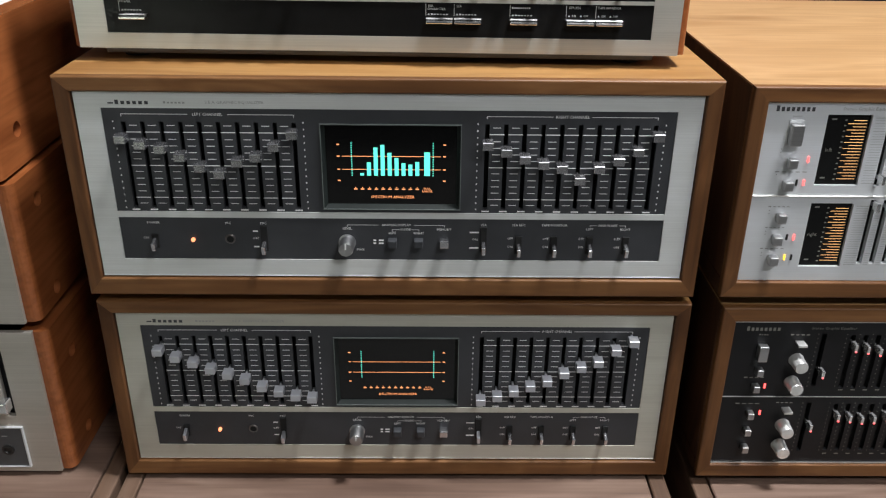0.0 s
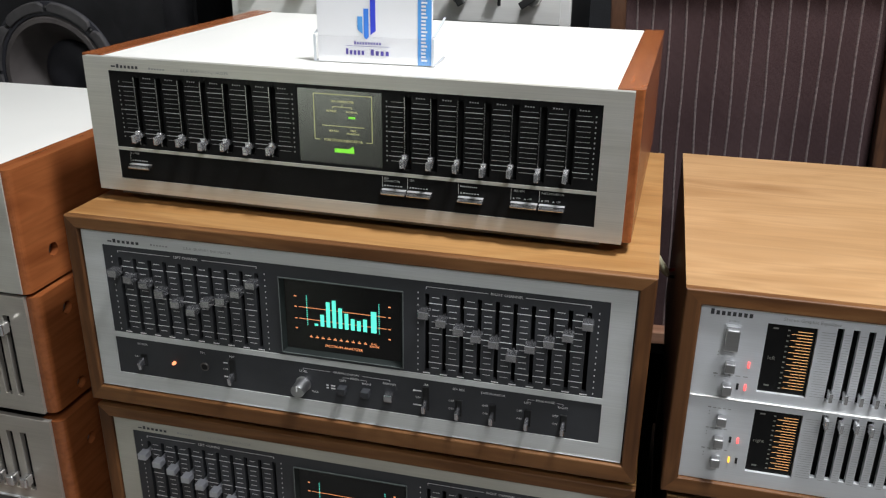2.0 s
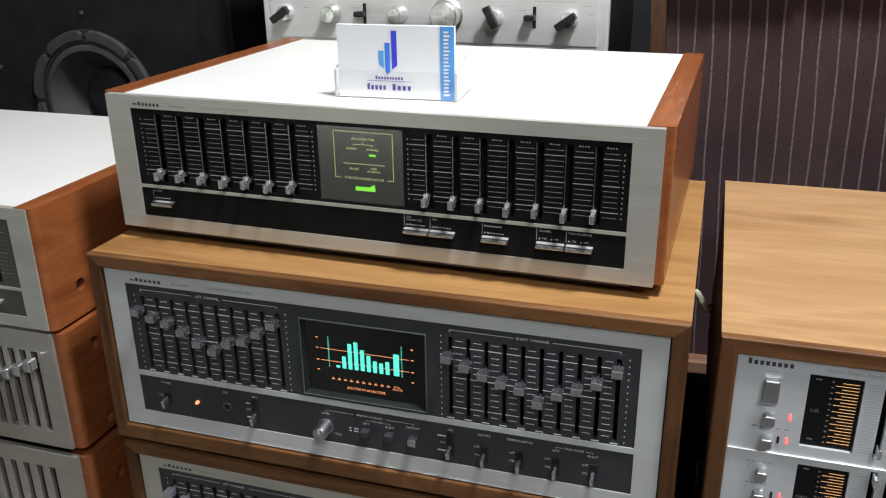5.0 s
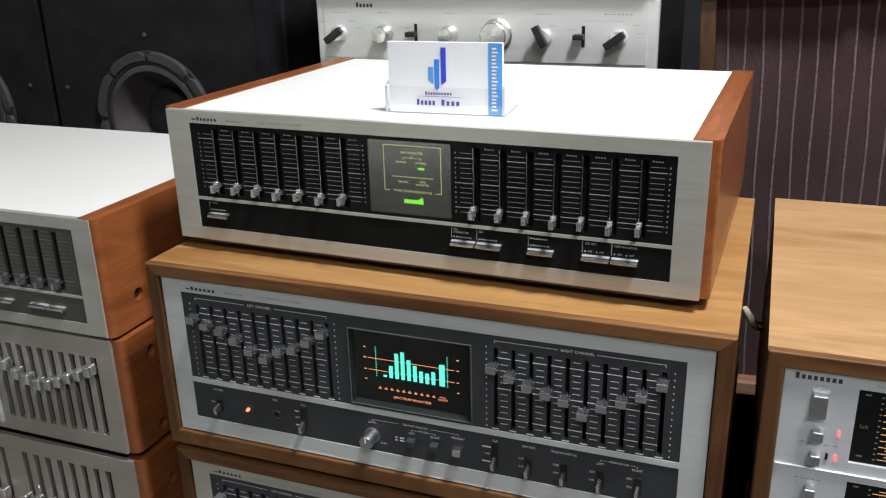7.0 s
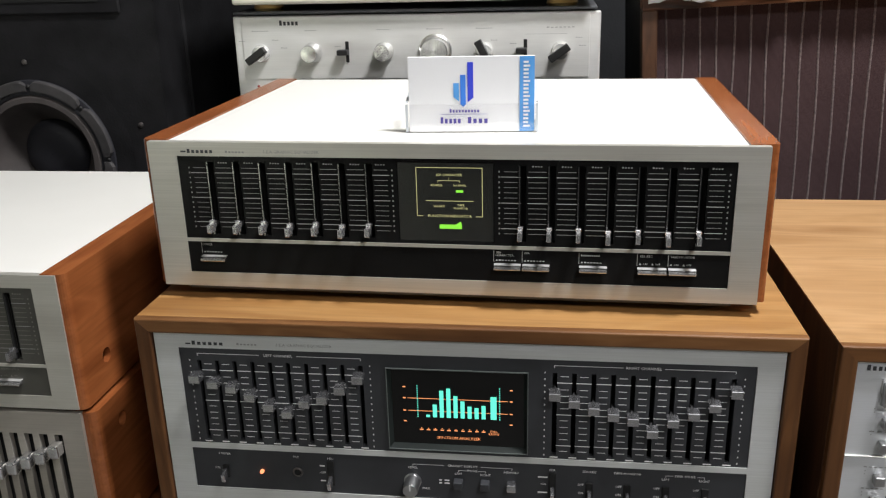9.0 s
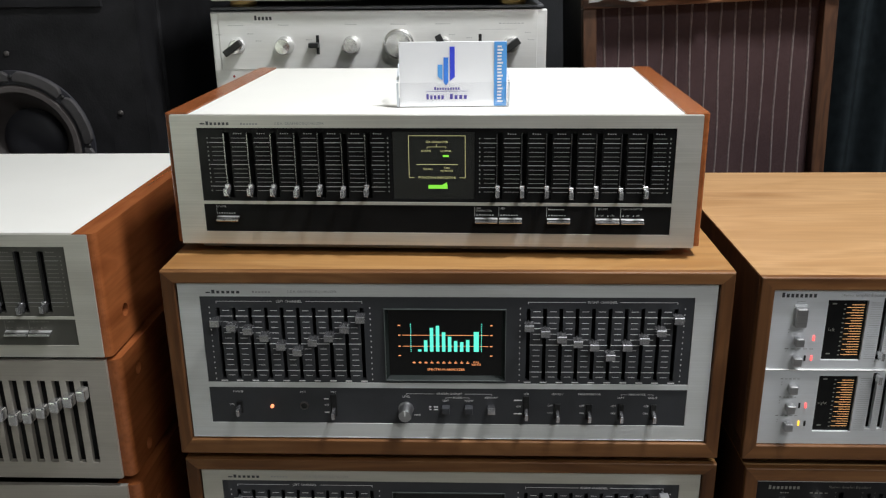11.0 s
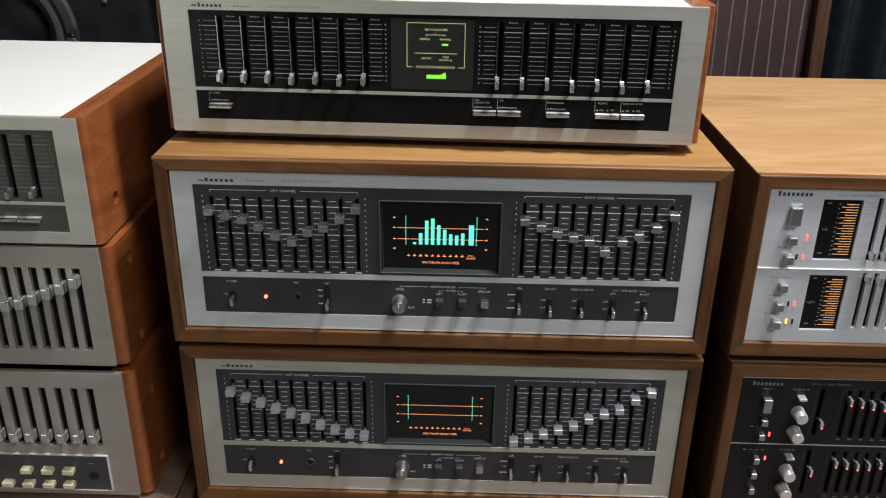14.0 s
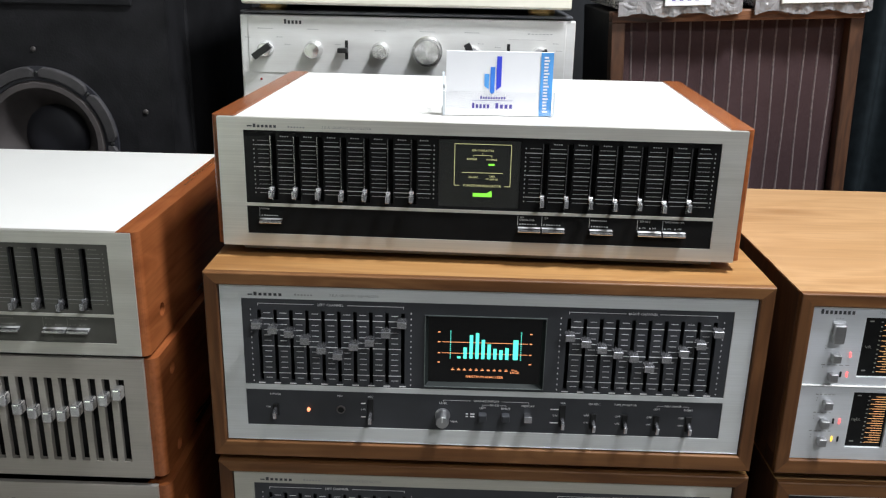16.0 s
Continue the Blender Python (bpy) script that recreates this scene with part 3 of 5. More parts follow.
    for text, x, z in (("POWER", -0.1795, 0.060), ("MIC", -0.1235, 0.060), ("MIC", -0.097, 0.060), ("LEVEL", -0.034, 0.0562), ("GRAPHIC DISPLAY", 0.003, 0.0592), ("MODE", 0.010, 0.0555),
                       ("MEMORY", 0.039, 0.0556), ("LEFT", 0.0, 0.0525), ("RIGHT", 0.020, 0.0525), ("SEA", 0.069, 0.0597), ("SEA REC", 0.0955, 0.0597), ("TAPE MONITOR", 0.1225, 0.0597), ("PINK NOISE", 0.163, 0.0597),
                       ("LEFT", 0.1495, 0.0565), ("RIGHT", 0.1765, 0.0565), ("OFF", 0.0895, 0.0485), ("ON", 0.0895, 0.0415), ("OFF", 0.1165, 0.0485), ("ON", 0.1165, 0.0415), ("OFF", 0.1435, 0.0485), ("ON", 0.1435, 0.0415),
                       ("OFF", 0.171, 0.0485), ("ON", 0.171, 0.0415), ("ON", 0.0625, 0.0475), ("MAX", -0.0245, 0.0385), ("OFF", -0.1035, 0.0475), ("ON", -0.1865, 0.0475)):
        words(bm, text, x, z, yp, 0.0027)
    for a, b in ((-0.034, -0.0105), (0.0165, 0.0395)):
        mark(bm, a, b, 0.0590, 0.0593, yp)
        x = a if a < 0 else b
        mark(bm, x - 0.00015, x + 0.00015, 0.0576, 0.0590, yp)
    for a, b in ((0.0, 0.0055), (0.0145, 0.020), (0.1495, 0.1545), (0.1715, 0.1765)):
        z = 0.0555 if a < 0.1 else 0.0597
        mark(bm, a, b, z - 0.00015, z + 0.00015, yp)
        x = a if a in (0.0, 0.1495) else b
        mark(bm, x - 0.00015, x + 0.00015, z - 0.0014, z, yp)
    for z in (0.0535, 0.0405):
        word_bar(bm, -0.1055, -0.1015, z, 0.0011, yp)
        word_bar(bm, 0.0585, 0.0655, z, 0.0011, yp)
    part("printed_scale", bm, print_white, root, "white printed scale and lettering")
    bm = bmesh.new()
    mark(bm, -0.1990, -0.1950, 0.1519, 0.1530, -0.0004)
    word_bar(bm, -0.194, -0.169, 0.1532, 0.0032, -0.0004, 6)
    part("maker_mark", bm, print_dark, root, "dark printed maker's mark")
    bm = bmesh.new()
    word_bar(bm, -0.160, -0.144, 0.1532, 0.0017, -0.0004, 6)
    words(bm, "S.E.A GRAPHIC EQUALIZER", -0.110, 0.1533, -0.0004, 0.0030, 1.15)
    part("model_line", bm, print_grey, root, "faint grey printed line")
    # sliders
    knob = None
    for s, heights in ((-1, left), (1, right)):
        xs = [-x for x in reversed(GAPS)] if s < 0 else GAPS
        for x, z in zip(xs, heights):
            if knob is None:
                knob = part("slider_knob", knob_block(0.0078, 0.0125, 0.0058), knob_mat, root)
                knob.location = (x, 0, z)
            else:
                again("slider_knob", knob, root, x, 0, z)
    # lower row
    toggle(root, -0.1795, 0.0450, 0.011, 0.0, knob_mat)
    toggle(root, -0.0970, 0.0475, 0.021, -0.0050, knob_mat)
    toggle(root, 0.0690, 0.0475, 0.021, -0.0045, knob_mat)
    for x in (0.0957, 0.1227, 0.1499, 0.1775):
        toggle(root, x, 0.0432, 0.0145, -0.0016, knob_grey)
    lens = part("indicator_lamp", turned([(0.0015, 0.001), (0.0015, -0.0012), (0.0010, -0.0024), (0.0004, -0.0027)], segments=14), warm_led, root, led_name)
    lens.location = (-0.151, 0, 0.0463)
    jack = part("jack_socket", turned([(0.0027, 0.002), (0.0027, -0.0004), (0.0034, -0.0007), (0.0040, 0.0001), (0.0040, 0.001)], segments=24, cap=False), screw_metal, root, "metal ring of the round socket")
    jack.location = (-0.123, 0, 0.0468)
    hole = part("socket_hole", turned([(0.0028, 0.0008), (0.0028, -0.0001)], segments=20), void_black, root)
    hole.location = (-0.123, 0, 0.0468)
    bm = turned([(0.0066, 0.0008), (0.0066, -0.0006), (0.0060, -0.0008), (0.0057, -0.012), (0.0052, -0.0136), (0.0005, -0.0138)], segments=30)
    lv = part("level_knob", bm, button_metal, root, "turned grey level knob")
    lv.location = (-0.0345, 0, 0.0445)
    part("pointer", boxed(-0.0005, 0.0005, -0.0142, -0.0137, 0.0006, 0.0056), print_white, lv)
    for x in (0.0, 0.0198, 0.0392):
        part("push_button", boxed(x - 0.0034, x + 0.0034, -0.0062, 0.0008, 0.0425, 0.0485, 0.0007, 2), slate if x < 0.03 else knob_grey, root)
    bm = bmesh.new()
    word_bar(bm, -0.0145, -0.0125, 0.0465, 0.0012, 0.0002)
    word_bar(bm, -0.0145, -0.0125, 0.0440, 0.0012, 0.0002)
    word_bar(bm, -0.0105, -0.0068, 0.0465, 0.0012, 0.0002)
    word_bar(bm, -0.0105, -0.0068, 0.0440, 0.0012, 0.0002)
    part("button_legend", bm, print_white, root)
    return root


BARS = [(-0.0217, 0.0028, 0.0015)] + [(-0.0166 + 0.00507 * i, 0.0029, h) for i, h in enumerate((0.010, 0.0215, 0.0235, 0.0175, 0.0135, 0.0095, 0.0085, 0.0105))] + [(0.0261, 0.0043, 0.018)]
A_LEFT = [0.129, 0.125, 0.122, 0.116, 0.108, 0.103, 0.112, 0.116, 0.124, 0.133]
A_RIGHT = [0.126, 0.121, 0.116, 0.112, 0.109, 0.100, 0.109, 0.115, 0.122, 0.133]
B_LEFT = [0.130, 0.124, 0.119, 0.113, 0.108, 0.103, 0.096, 0.091, 0.087, 0.085]
B_RIGHT = [0.083, 0.087, 0.092, 0.097, 0.102, 0.110, 0.116, 0.121, 0.132, 0.140]
spectrum_equalizer(pose(0, 0, 0.931), blue_silver, 0.008, A_LEFT, A_RIGHT, knob_grey, BARS,
                   "walnut-cased graphic equalizer with silver face and lit teal spectrum bars", "small glowing orange lamp")
spectrum_equalizer(pose(0.0015, 0.003, 0.751), warm_silver, 0.005, B_LEFT, B_RIGHT, knob_pale, [],
                   "walnut-cased graphic equalizer with beige face, sliders set slanting, display without bars", "small glowing orange lamp")


# ---- slim equalizers with reddish wooden sides and a white lid ----


def slim_equalizer(m, label, heights, lit, panel, radius):
    root = thing("slim_equalizer", m, label, "equalizer", "slim equalizers with white lids")
    W, z0, z1, D = 0.2175, 0.010, 0.121, 0.312
    feet_z = part("foot", turned([(0.011, 0.0), (0.013, 0.006), (0.013, 0.0108)], axis="z", segments=20), rubber, root)
    feet_z.location = (-0.185, 0.03, 0)
    for x, y in ((0.185, 0.03), (-0.185, 0.27), (0.185, 0.27)):
        again("foot", feet_z, root, x, y, 0)
    ups = [(x - 0.0012, x + 0.0040, 0.0512, 0.1064) for x in heights[0] + heights[1]]
    part("face_plate", holed_plate(bmesh.new(), -W, W, z0, z1, 0.0, 0.006, [(-0.1957, 0.1972, 0.021, 0.0455), (-0.1957, 0.1972, 0.048, 0.1107)]), champagne, root)
    part("upper_panel", holed_plate(bmesh.new(), -0.1956, 0.1971, 0.0481, 0.1106, 0.0008, 0.005, ups + [(-0.0330, 0.0355, 0.050, 0.108)]), panel, root, "black panel with slider slots")
    part("lower_panel", holed_plate(bmesh.new(), -0.1956, 0.1971, 0.0211, 0.0454, 0.0008, 0.005, []), panel, root, "black panel with push keys")
    part("slot_backing", boxed(-0.196, 0.195, 0.0095, 0.0115, 0.0485, 0.110), void_black, root)
    glass = part("indicator_window", boxed(-0.0329, 0.0354, 0.0016, 0.0036, 0.0501, 0.1079, 0.0004), olive_glass, root, "dark smoked indicator window")
    if lit:
        yg = 0.0011
        bm = bmesh.new()
        for a, b, c, d in ((-0.0195, 0.0275, 0.1040, 0.1044), (-0.0195, -0.0191, 0.0690, 0.1044), (0.0271, 0.0275, 0.0690, 0.1044), (-0.0195, -0.0150, 0.0688, 0.0692), (0.0225, 0.0275, 0.0688, 0.0692),
                           (-0.0130, 0.0210, 0.0800, 0.0804), (-0.0040, 0.0115, 0.0948, 0.0951), (0.0036, 0.0039, 0.0948, 0.0972), (-0.0040, -0.0037, 0.0935, 0.0951), (0.0112, 0.0115, 0.0935, 0.0951)):
            mark(bm, a, b, c, d, yg)
        words(bm, "SEA CHARACTER", 0.0040, 0.0990, yg, 0.0024)
        words(bm, "REVERSE", -0.0050, 0.0915, yg, 0.0022)
        words(bm, "NORMAL", 0.0115, 0.0915, yg, 0.0022)
        words(bm, "SEA REC", -0.0035, 0.0762, yg, 0.0022)
        words(bm, "TAPE", 0.0120, 0.0772, yg, 0.0022)
        words(bm, "MONITOR", 0.0120, 0.0748, yg, 0.0022)
        words(bm, "FUNCTION INDICATOR", 0.0040, 0.0690, yg, 0.0029)
        part("legend", bm, olive_glow, glass, "yellowish lit legend")
        part("green_lamp", boxed(0.0088, 0.0138, yg - 0.0004, yg + 0.0002, 0.0866, 0.0880), green_glow, glass)
        bm = bmesh.new()
        mark(bm, -0.0035, 0.0125, 0.0596, 0.0628, yg)
        bm.faces.new([bm.verts.new(c) for c in ((0.0080, yg, 0.0628), (0.0125, yg, 0.0628), (0.0118, yg, 0.0652))])
        part("green_arrow", bm, green_glow, glass)
    bm = bmesh.new()
    dim = bmesh.new()
    for xs in heights[:2]:
        step = xs[1] - xs[0]
        cols = [(xs[0] - 0.0115, xs[0] - 0.0022, 0.0022)] + [(x + 0.0054, x + step - 0.0022, 0.0009) for x in xs[:-1]] + [(xs[-1] + 0.0052, xs[-1] + 0.0150, 0.0012)]
        for a, b, more in cols:
            for i in range(13):
                z = 0.1021 - 0.00374 * i
                if i in (1, 6, 11):
                    mark(bm, a - more, b + more, z - 0.00024, z + 0.00024, 0.0004)
                else:
                    mark(dim, a, b, z - 0.00019, z + 0.00019, 0.0004)
        for a, b, more in cols[1:]:
            c = (a + b) / 2
            word_bar(dim, c - 0.0038, c + 0.0038, 0.1060, 0.0011, 0.0004, 4)
        for x in (xs[0] - 0.0148, xs[-1] + 0.0182):
            for i in range(13):
                z = 0.1021 - 0.00374 * i
                mark(dim, x - 0.0005, x + 0.0005, z - 0.0006, z + 0.0006, 0.0004)
    part("printed_scale", bm, print_pale if lit else print_grey, root, "pale printed scale lines")
    part("printed_scale", dim, print_mid if lit else print_dim, root, "dim printed tick lines")
    knob = guide = None
    for x in heights[0] + heights[1]:
        if guide is None:
            guide = part("slider_guide", boxed(-0.0012, -0.0003, -0.0002, 0.0036, 0.0514, 0.1062), rail_chrome if lit else dark_metal, root, "narrow guide rail along the slot")
            guide.location = (x, 0, 0)
        else:
            again("slider_guide", guide, root, x, 0, 0)
    for xs in heights[:2]:
        for i, x in enumerate(xs):
            z = heights[2] - (0.0012 if i in (3, 5) else 0)
            if knob is None:
                kb = bmesh.new()
                box(kb, -0.0017, 0.0017, -0.0105, -0.002, -0.0040, 0.0026, 0.0006, 2)
                box(kb, -0.0009, 0.0009, -0.003, 0.0085, -0.0015, 0.0015)
                box(kb, -0.0020, 0.0020, -0.0046, -0.0015, 0.0022, 0.0046, 0.0005)
                knob = part("slider_knob", kb, cap_chrome if lit else knob_grey, root, "small chromed slider knob")
                knob.location = (x, 0, z)
            else:
                again("slider_knob", knob, root, x, 0, z)
    legend = bmesh.new()
    for x0, x1, head, low in ((-0.1850, -0.1650, "POWER", ""), (0.0350, 0.0547, "SEA CHARACTER", ""), (0.0552, 0.0750, "SEA", ""), (0.0950, 0.1150, "", ""), (0.1350, 0.1555, "SEA REC", "ON OFF"), (0.1560, 0.1755, "TAPE MONITOR", "ON OFF")):
        part("push_key", boxed(x0 + 0.0003, x1 - 0.0003, -0.0052, 0.001, 0.0314, 0.0336, 0.0006, 2), knob_chrome, root, "chromed push key")
        part("key_ledge", boxed(x0 + 0.0003, x1 - 0.0003, -0.0030, 0.001, 0.0343, 0.0349, 0.0002), key_chrome, root)
        mark(legend, x0, x0 + 0.0003, 0.036, 0.0446, 0.0004)
        rows = head.split(" ") if head == "SEA CHARACTER" else [head]
        for k, text in enumerate(rows):
            if text:
                words(legend, text, x0 + 0.0015 + 0.00068 * len(text), 0.0431 - 0.0021 * k, 0.0004, 0.0023)
            else:
                word_bar(legend, x0 + 0.0015, x0 + 0.0150, 0.0426, 0.0013, 0.0004, 9)
        for k, text in enumerate(low.split(" ")):
            x = x0 + 0.0022 + 0.0085 * k
            legend.faces.new([legend.verts.new(c) for c in ((x - 0.0008, 0.0004, 0.0368), (x + 0.0008, 0.0004, 0.0368), (x, 0.0004, 0.0381))])
            if text:
                words(legend, text, x + 0.0034, 0.0374, 0.0004, 0.0020)
            else:
                word_bar(legend, x + 0.0016, x + 0.0145, 0.0374, 0.0010, 0.0004, 6)
    part("key_legend", legend, print_pale if lit else print_dim, root)
    bm = bmesh.new()
    mark(bm, -0.1920, -0.1880, 0.1136, 0.1148, -0.0004)
    word_bar(bm, -0.187, -0.1665, 0.1146, 0.0030, -0.0004, 6)
    part("maker_mark", bm, print_dark, root, "dark printed maker's mark")
    bm = bmesh.new()
    word_bar(bm, -0.158, -0.143, 0.1142, 0.0017, -0.0004, 6)
    words(bm, "S.E.A GRAPHIC EQUALIZER", -0.109, 0.1143, -0.0004, 0.0030, 1.15)
    part("model_line", bm, print_grey, root)
    for s in (-1, 1):
        a, b = sorted((s * (W - 0.0125), s * (W + 0.0065)))
        bm = boxed(a, b, 0.0065 if radius < 0.004 else 0.0012, D, z0 - 0.0005, z1 + 0.0006)
        edges = [e for e in bm.edges if abs(e.verts[0].co.z - e.verts[1].co.z) > 0.05 and min(v.co.y for v in e.verts) < 0.02 and s * e.verts[0].co.x > W]
        bmesh.ops.bevel(bm, geom=edges, offset=radius, segments=5, affect="EDGES", profile=0.5)
        spots = ((0.040, 0.038), (0.27, 0.038))
        if s > 0 and not lit:
            bm = drilled(bm, b, spots, 0.0062, 0.0085)
        side = part("side_panel", bm, red_side, root, "reddish brown veneered side")
        if s > 0 and not lit:
            sunk_screws(side, b, spots)
    part("lid", boxed(-W + 0.0128, W - 0.0128, 0.0062, D - 0.002, z1 - 0.0045, z1 - 0.0002, 0.0006), lid_white, root, "white enamelled lid")
    part("chassis", boxed(-W + 0.0135, W - 0.0135, 0.013, D - 0.004, z0 + 0.0005, z1 - 0.005), dark_metal, root)
    part("bottom_pan", boxed(-W + 0.016, W - 0.016, 0.0065, D - 0.006, 0.0050, 0.0094, 0.001, 2), grey_plate, root, "grey steel bottom pan")
    return root


C_X = ([-0.1725 + 0.01965 * i for i in range(7)], [0.0540 + 0.0201 * i for i in range(7)], 0.0590)
slim_equalizer(pose(-0.0105, 0.0348, 1.103, 0, 0, -1.6), "slim equalizer with champagne face, white lid and reddish wooden sides", C_X, True, gloss_black, 0.003)
# this unit's black panel carries a wall reflection in its colour
slim_equalizer(pose(-0.5125, 0.004, 1.011), "slim white-lidded equalizer on the silver components, pale wall reflection painted on its panel", C_X, False, wall_sheen_plate, 0.006)


# ---- silver components in the stack beside the equalizers ----


def silver_component(name, m, H, slots, knobs, label, category, sub):
    """x runs from the face's right-hand edge (0) to the left; fillet on the wooden sides."""
    root = thing(name, m, label, category)
    W, D = 0.435, 0.31
    holes = list(slots)
    if sub:
        holes.append((-W + 0.03, -0.0245, 0.006, 0.0482))
    part("face_plate", holed_plate(bmesh.new(), -W, 0.0, 0.0, H, 0.0, 0.005, holes), dull_silver, root)
    part("slot_backing", boxed(-W + 0.01, -0.01, 0.009, 0.011, 0.052, H - 0.004), void_black, root)
    for s in (0, 1):
        a, b = ((-W - 0.0115, -W + 0.011), (-0.011, 0.0115))[s]
        bm = boxed(a, b, 0.0056, D, 0.0005, H - 0.0005)
        front = min(v.co.y for v in bm.verts)
        for v in bm.verts:
            if v.co.y == front and ((s == 1 and v.co.x > 0) or (s == 0 and v.co.x < -W)):
                v.co.y -= 0.0045
        edges = [e for e in bm.edges if abs(e.verts[0].co.z - e.verts[1].co.z) > 0.05 and e.verts[0].co.y < 0.01 and (e.verts[0].co.x > 0 if s else e.verts[0].co.x < -W)]
        bmesh.ops.bevel(bm, geom=edges, offset=0.0095, segments=6, affect="EDGES", profile=0.5)
        spots = ((0.039, H - 0.0255), (0.041, 0.0125), (0.27, H - 0.024)) if H < 0.13 else ((0.039, H - 0.040), (0.041, 0.019), (0.27, H - 0.040))
        if s == 1:
            bm = drilled(bm, b, spots, 0.0062, 0.0085)
        side = part("side_panel", bm, red_side, root, "reddish brown veneered side with rounded front edge")
        if s == 1:
            sunk_screws(side, b, spots)
    part("lid", boxed(-W + 0.0115, -0.0115, 0.0052, D - 0.002, H - 0.0115, H - 0.007), dark_metal, root)
    part("chassis", boxed(-W + 0.012, -0.012, 0.013, D - 0.004, 0.0005, H - 0.012), dark_metal, root)
    first = None
    for x, z in knobs:
        if first is None:
            kb = bmesh.new()
            box(kb, -0.0041, 0.0041, -0.0125, -0.0020, -0.0058, 0.0058, 0.0019, 3)
            box(kb, -0.0011, 0.0011, -0.0030, 0.0085, -0.002, 0.002)
            first = part("slider_knob", kb, knob_chrome, root, "rounded chromed slider knob")
            first.location = (x, 0, z)
        else:
            again("slider_knob", first, root, x, 0, z)
    if not sub:
        pole = boxed(-0.152, -0.1475, -0.004, 0.0, 0.008, 0.075, 0.001)
        part("centre_strip", pole, bright_silver, root, "raised bright strip on the face")
    if sub:
        part("key_panel", holed_plate(bmesh.new(), -W + 0.031, -0.0255, 0.0065, 0.0477, -0.0012, 0.004, []), grey_plate, root, "grey panel with cream keys")
        rim = holed_plate(bmesh.new(), -W + 0.030, -0.0247, 0.0060, 0.0482, -0.0022, 0.003, [(-W + 0.0312, -0.0259, 0.0068, 0.0474)])
        part("panel_rim", rim, bright_silver, root)
        for x, z in [(-0.0635 - 0.0203 * i, 0.0315) for i in range(3)] + [(-0.0650 - 0.0200 * i, 0.0150) for i in range(8)]:
            part("push_key", boxed(x - 0.0052, x + 0.0052, -0.0085, -0.001, z - 0.0026, z + 0.0026, 0.0006, 2), cream_key, root, "cream plastic key")
        hole = part("jack_socket", turned([(0.0052, 0.0), (0.0052, -0.0022), (0.0034, -0.0026), (0.0030, -0.0014), (0.0004, -0.0013)], segments=20), knob_black, root, "round black socket")
        hole.location = (-0.041, 0, 0.0245)
        bm = bmesh.new()
        mark(bm, -0.044, -0.039, 0.0385, 0.0393, -0.0016)
        part("socket_legend", bm, print_grey, root)
    return root


M_SLOTS = [(-0.0215 - 0.01275 * i - 0.0035, -0.0215 - 0.01275 * i + 0.0035, 0.0165, 0.0985) for i in range(10)] + [(-0.180 - 0.0123 * i - 0.0026, -0.180 - 0.0123 * i + 0.0026, 0.0165, 0.0985) for i in range(10)]
M_Z = [0.0895, 0.0835, 0.0785, 0.0725, 0.0675, 0.0655, 0.0690, 0.0725, 0.0805, 0.0870]
M_KNOBS = [(-0.0210 - 0.01275 * i, z) for i, z in enumerate(M_Z)] + [(-0.180 - 0.0123 * i, z) for i, z in enumerate(reversed(M_Z))]
silver_component("silver_equalizer", pose(-0.295, 0.004, 0.8995), 0.118, M_SLOTS, M_KNOBS, "silver component with knobs in a dip and rounded wooden sides", "equalizer", False)
N_X = [-0.0312 - 0.0150 * i for i in range(8)] + [-0.166 - 0.0150 * i for i in range(8)]
N_SLOTS = [(x - 0.0035, x + 0.0035, 0.0585, 0.1235) for x in N_X]
silver_component("silver_mixer", pose(-0.2925, 0.004, 0.7505), 0.1405, N_SLOTS, [(x, 0.0745) for x in N_X], "silver component with lowered sliders, cream keys and wooden sides", "mixer", True)


# ---- pale walnut equalizer with silver face ----


def slider_knob_small(root, first, x, z, mat, tip):
    if first is None:
        kb = bmesh.new()
        box(kb, -0.0012, 0.0012, -0.0092, -0.0018, -0.0034, 0.0034, 0.0004, 2)
        box(kb, -0.0009, 0.0009, -0.0025, 0.0080, -0.0015, 0.0015)
        first = part("slider_knob", kb, mat, root)
        first.location = (x, 0, z)
        ob = first
    else:
        ob = again("slider_knob", first, root, x, 0, z)
    if tip:
        part("lit_tip", boxed(-0.0007, 0.0007, -0.0096, -0.0086, -0.0032, -0.0022, 0.0002), red_glow, ob)
    return first


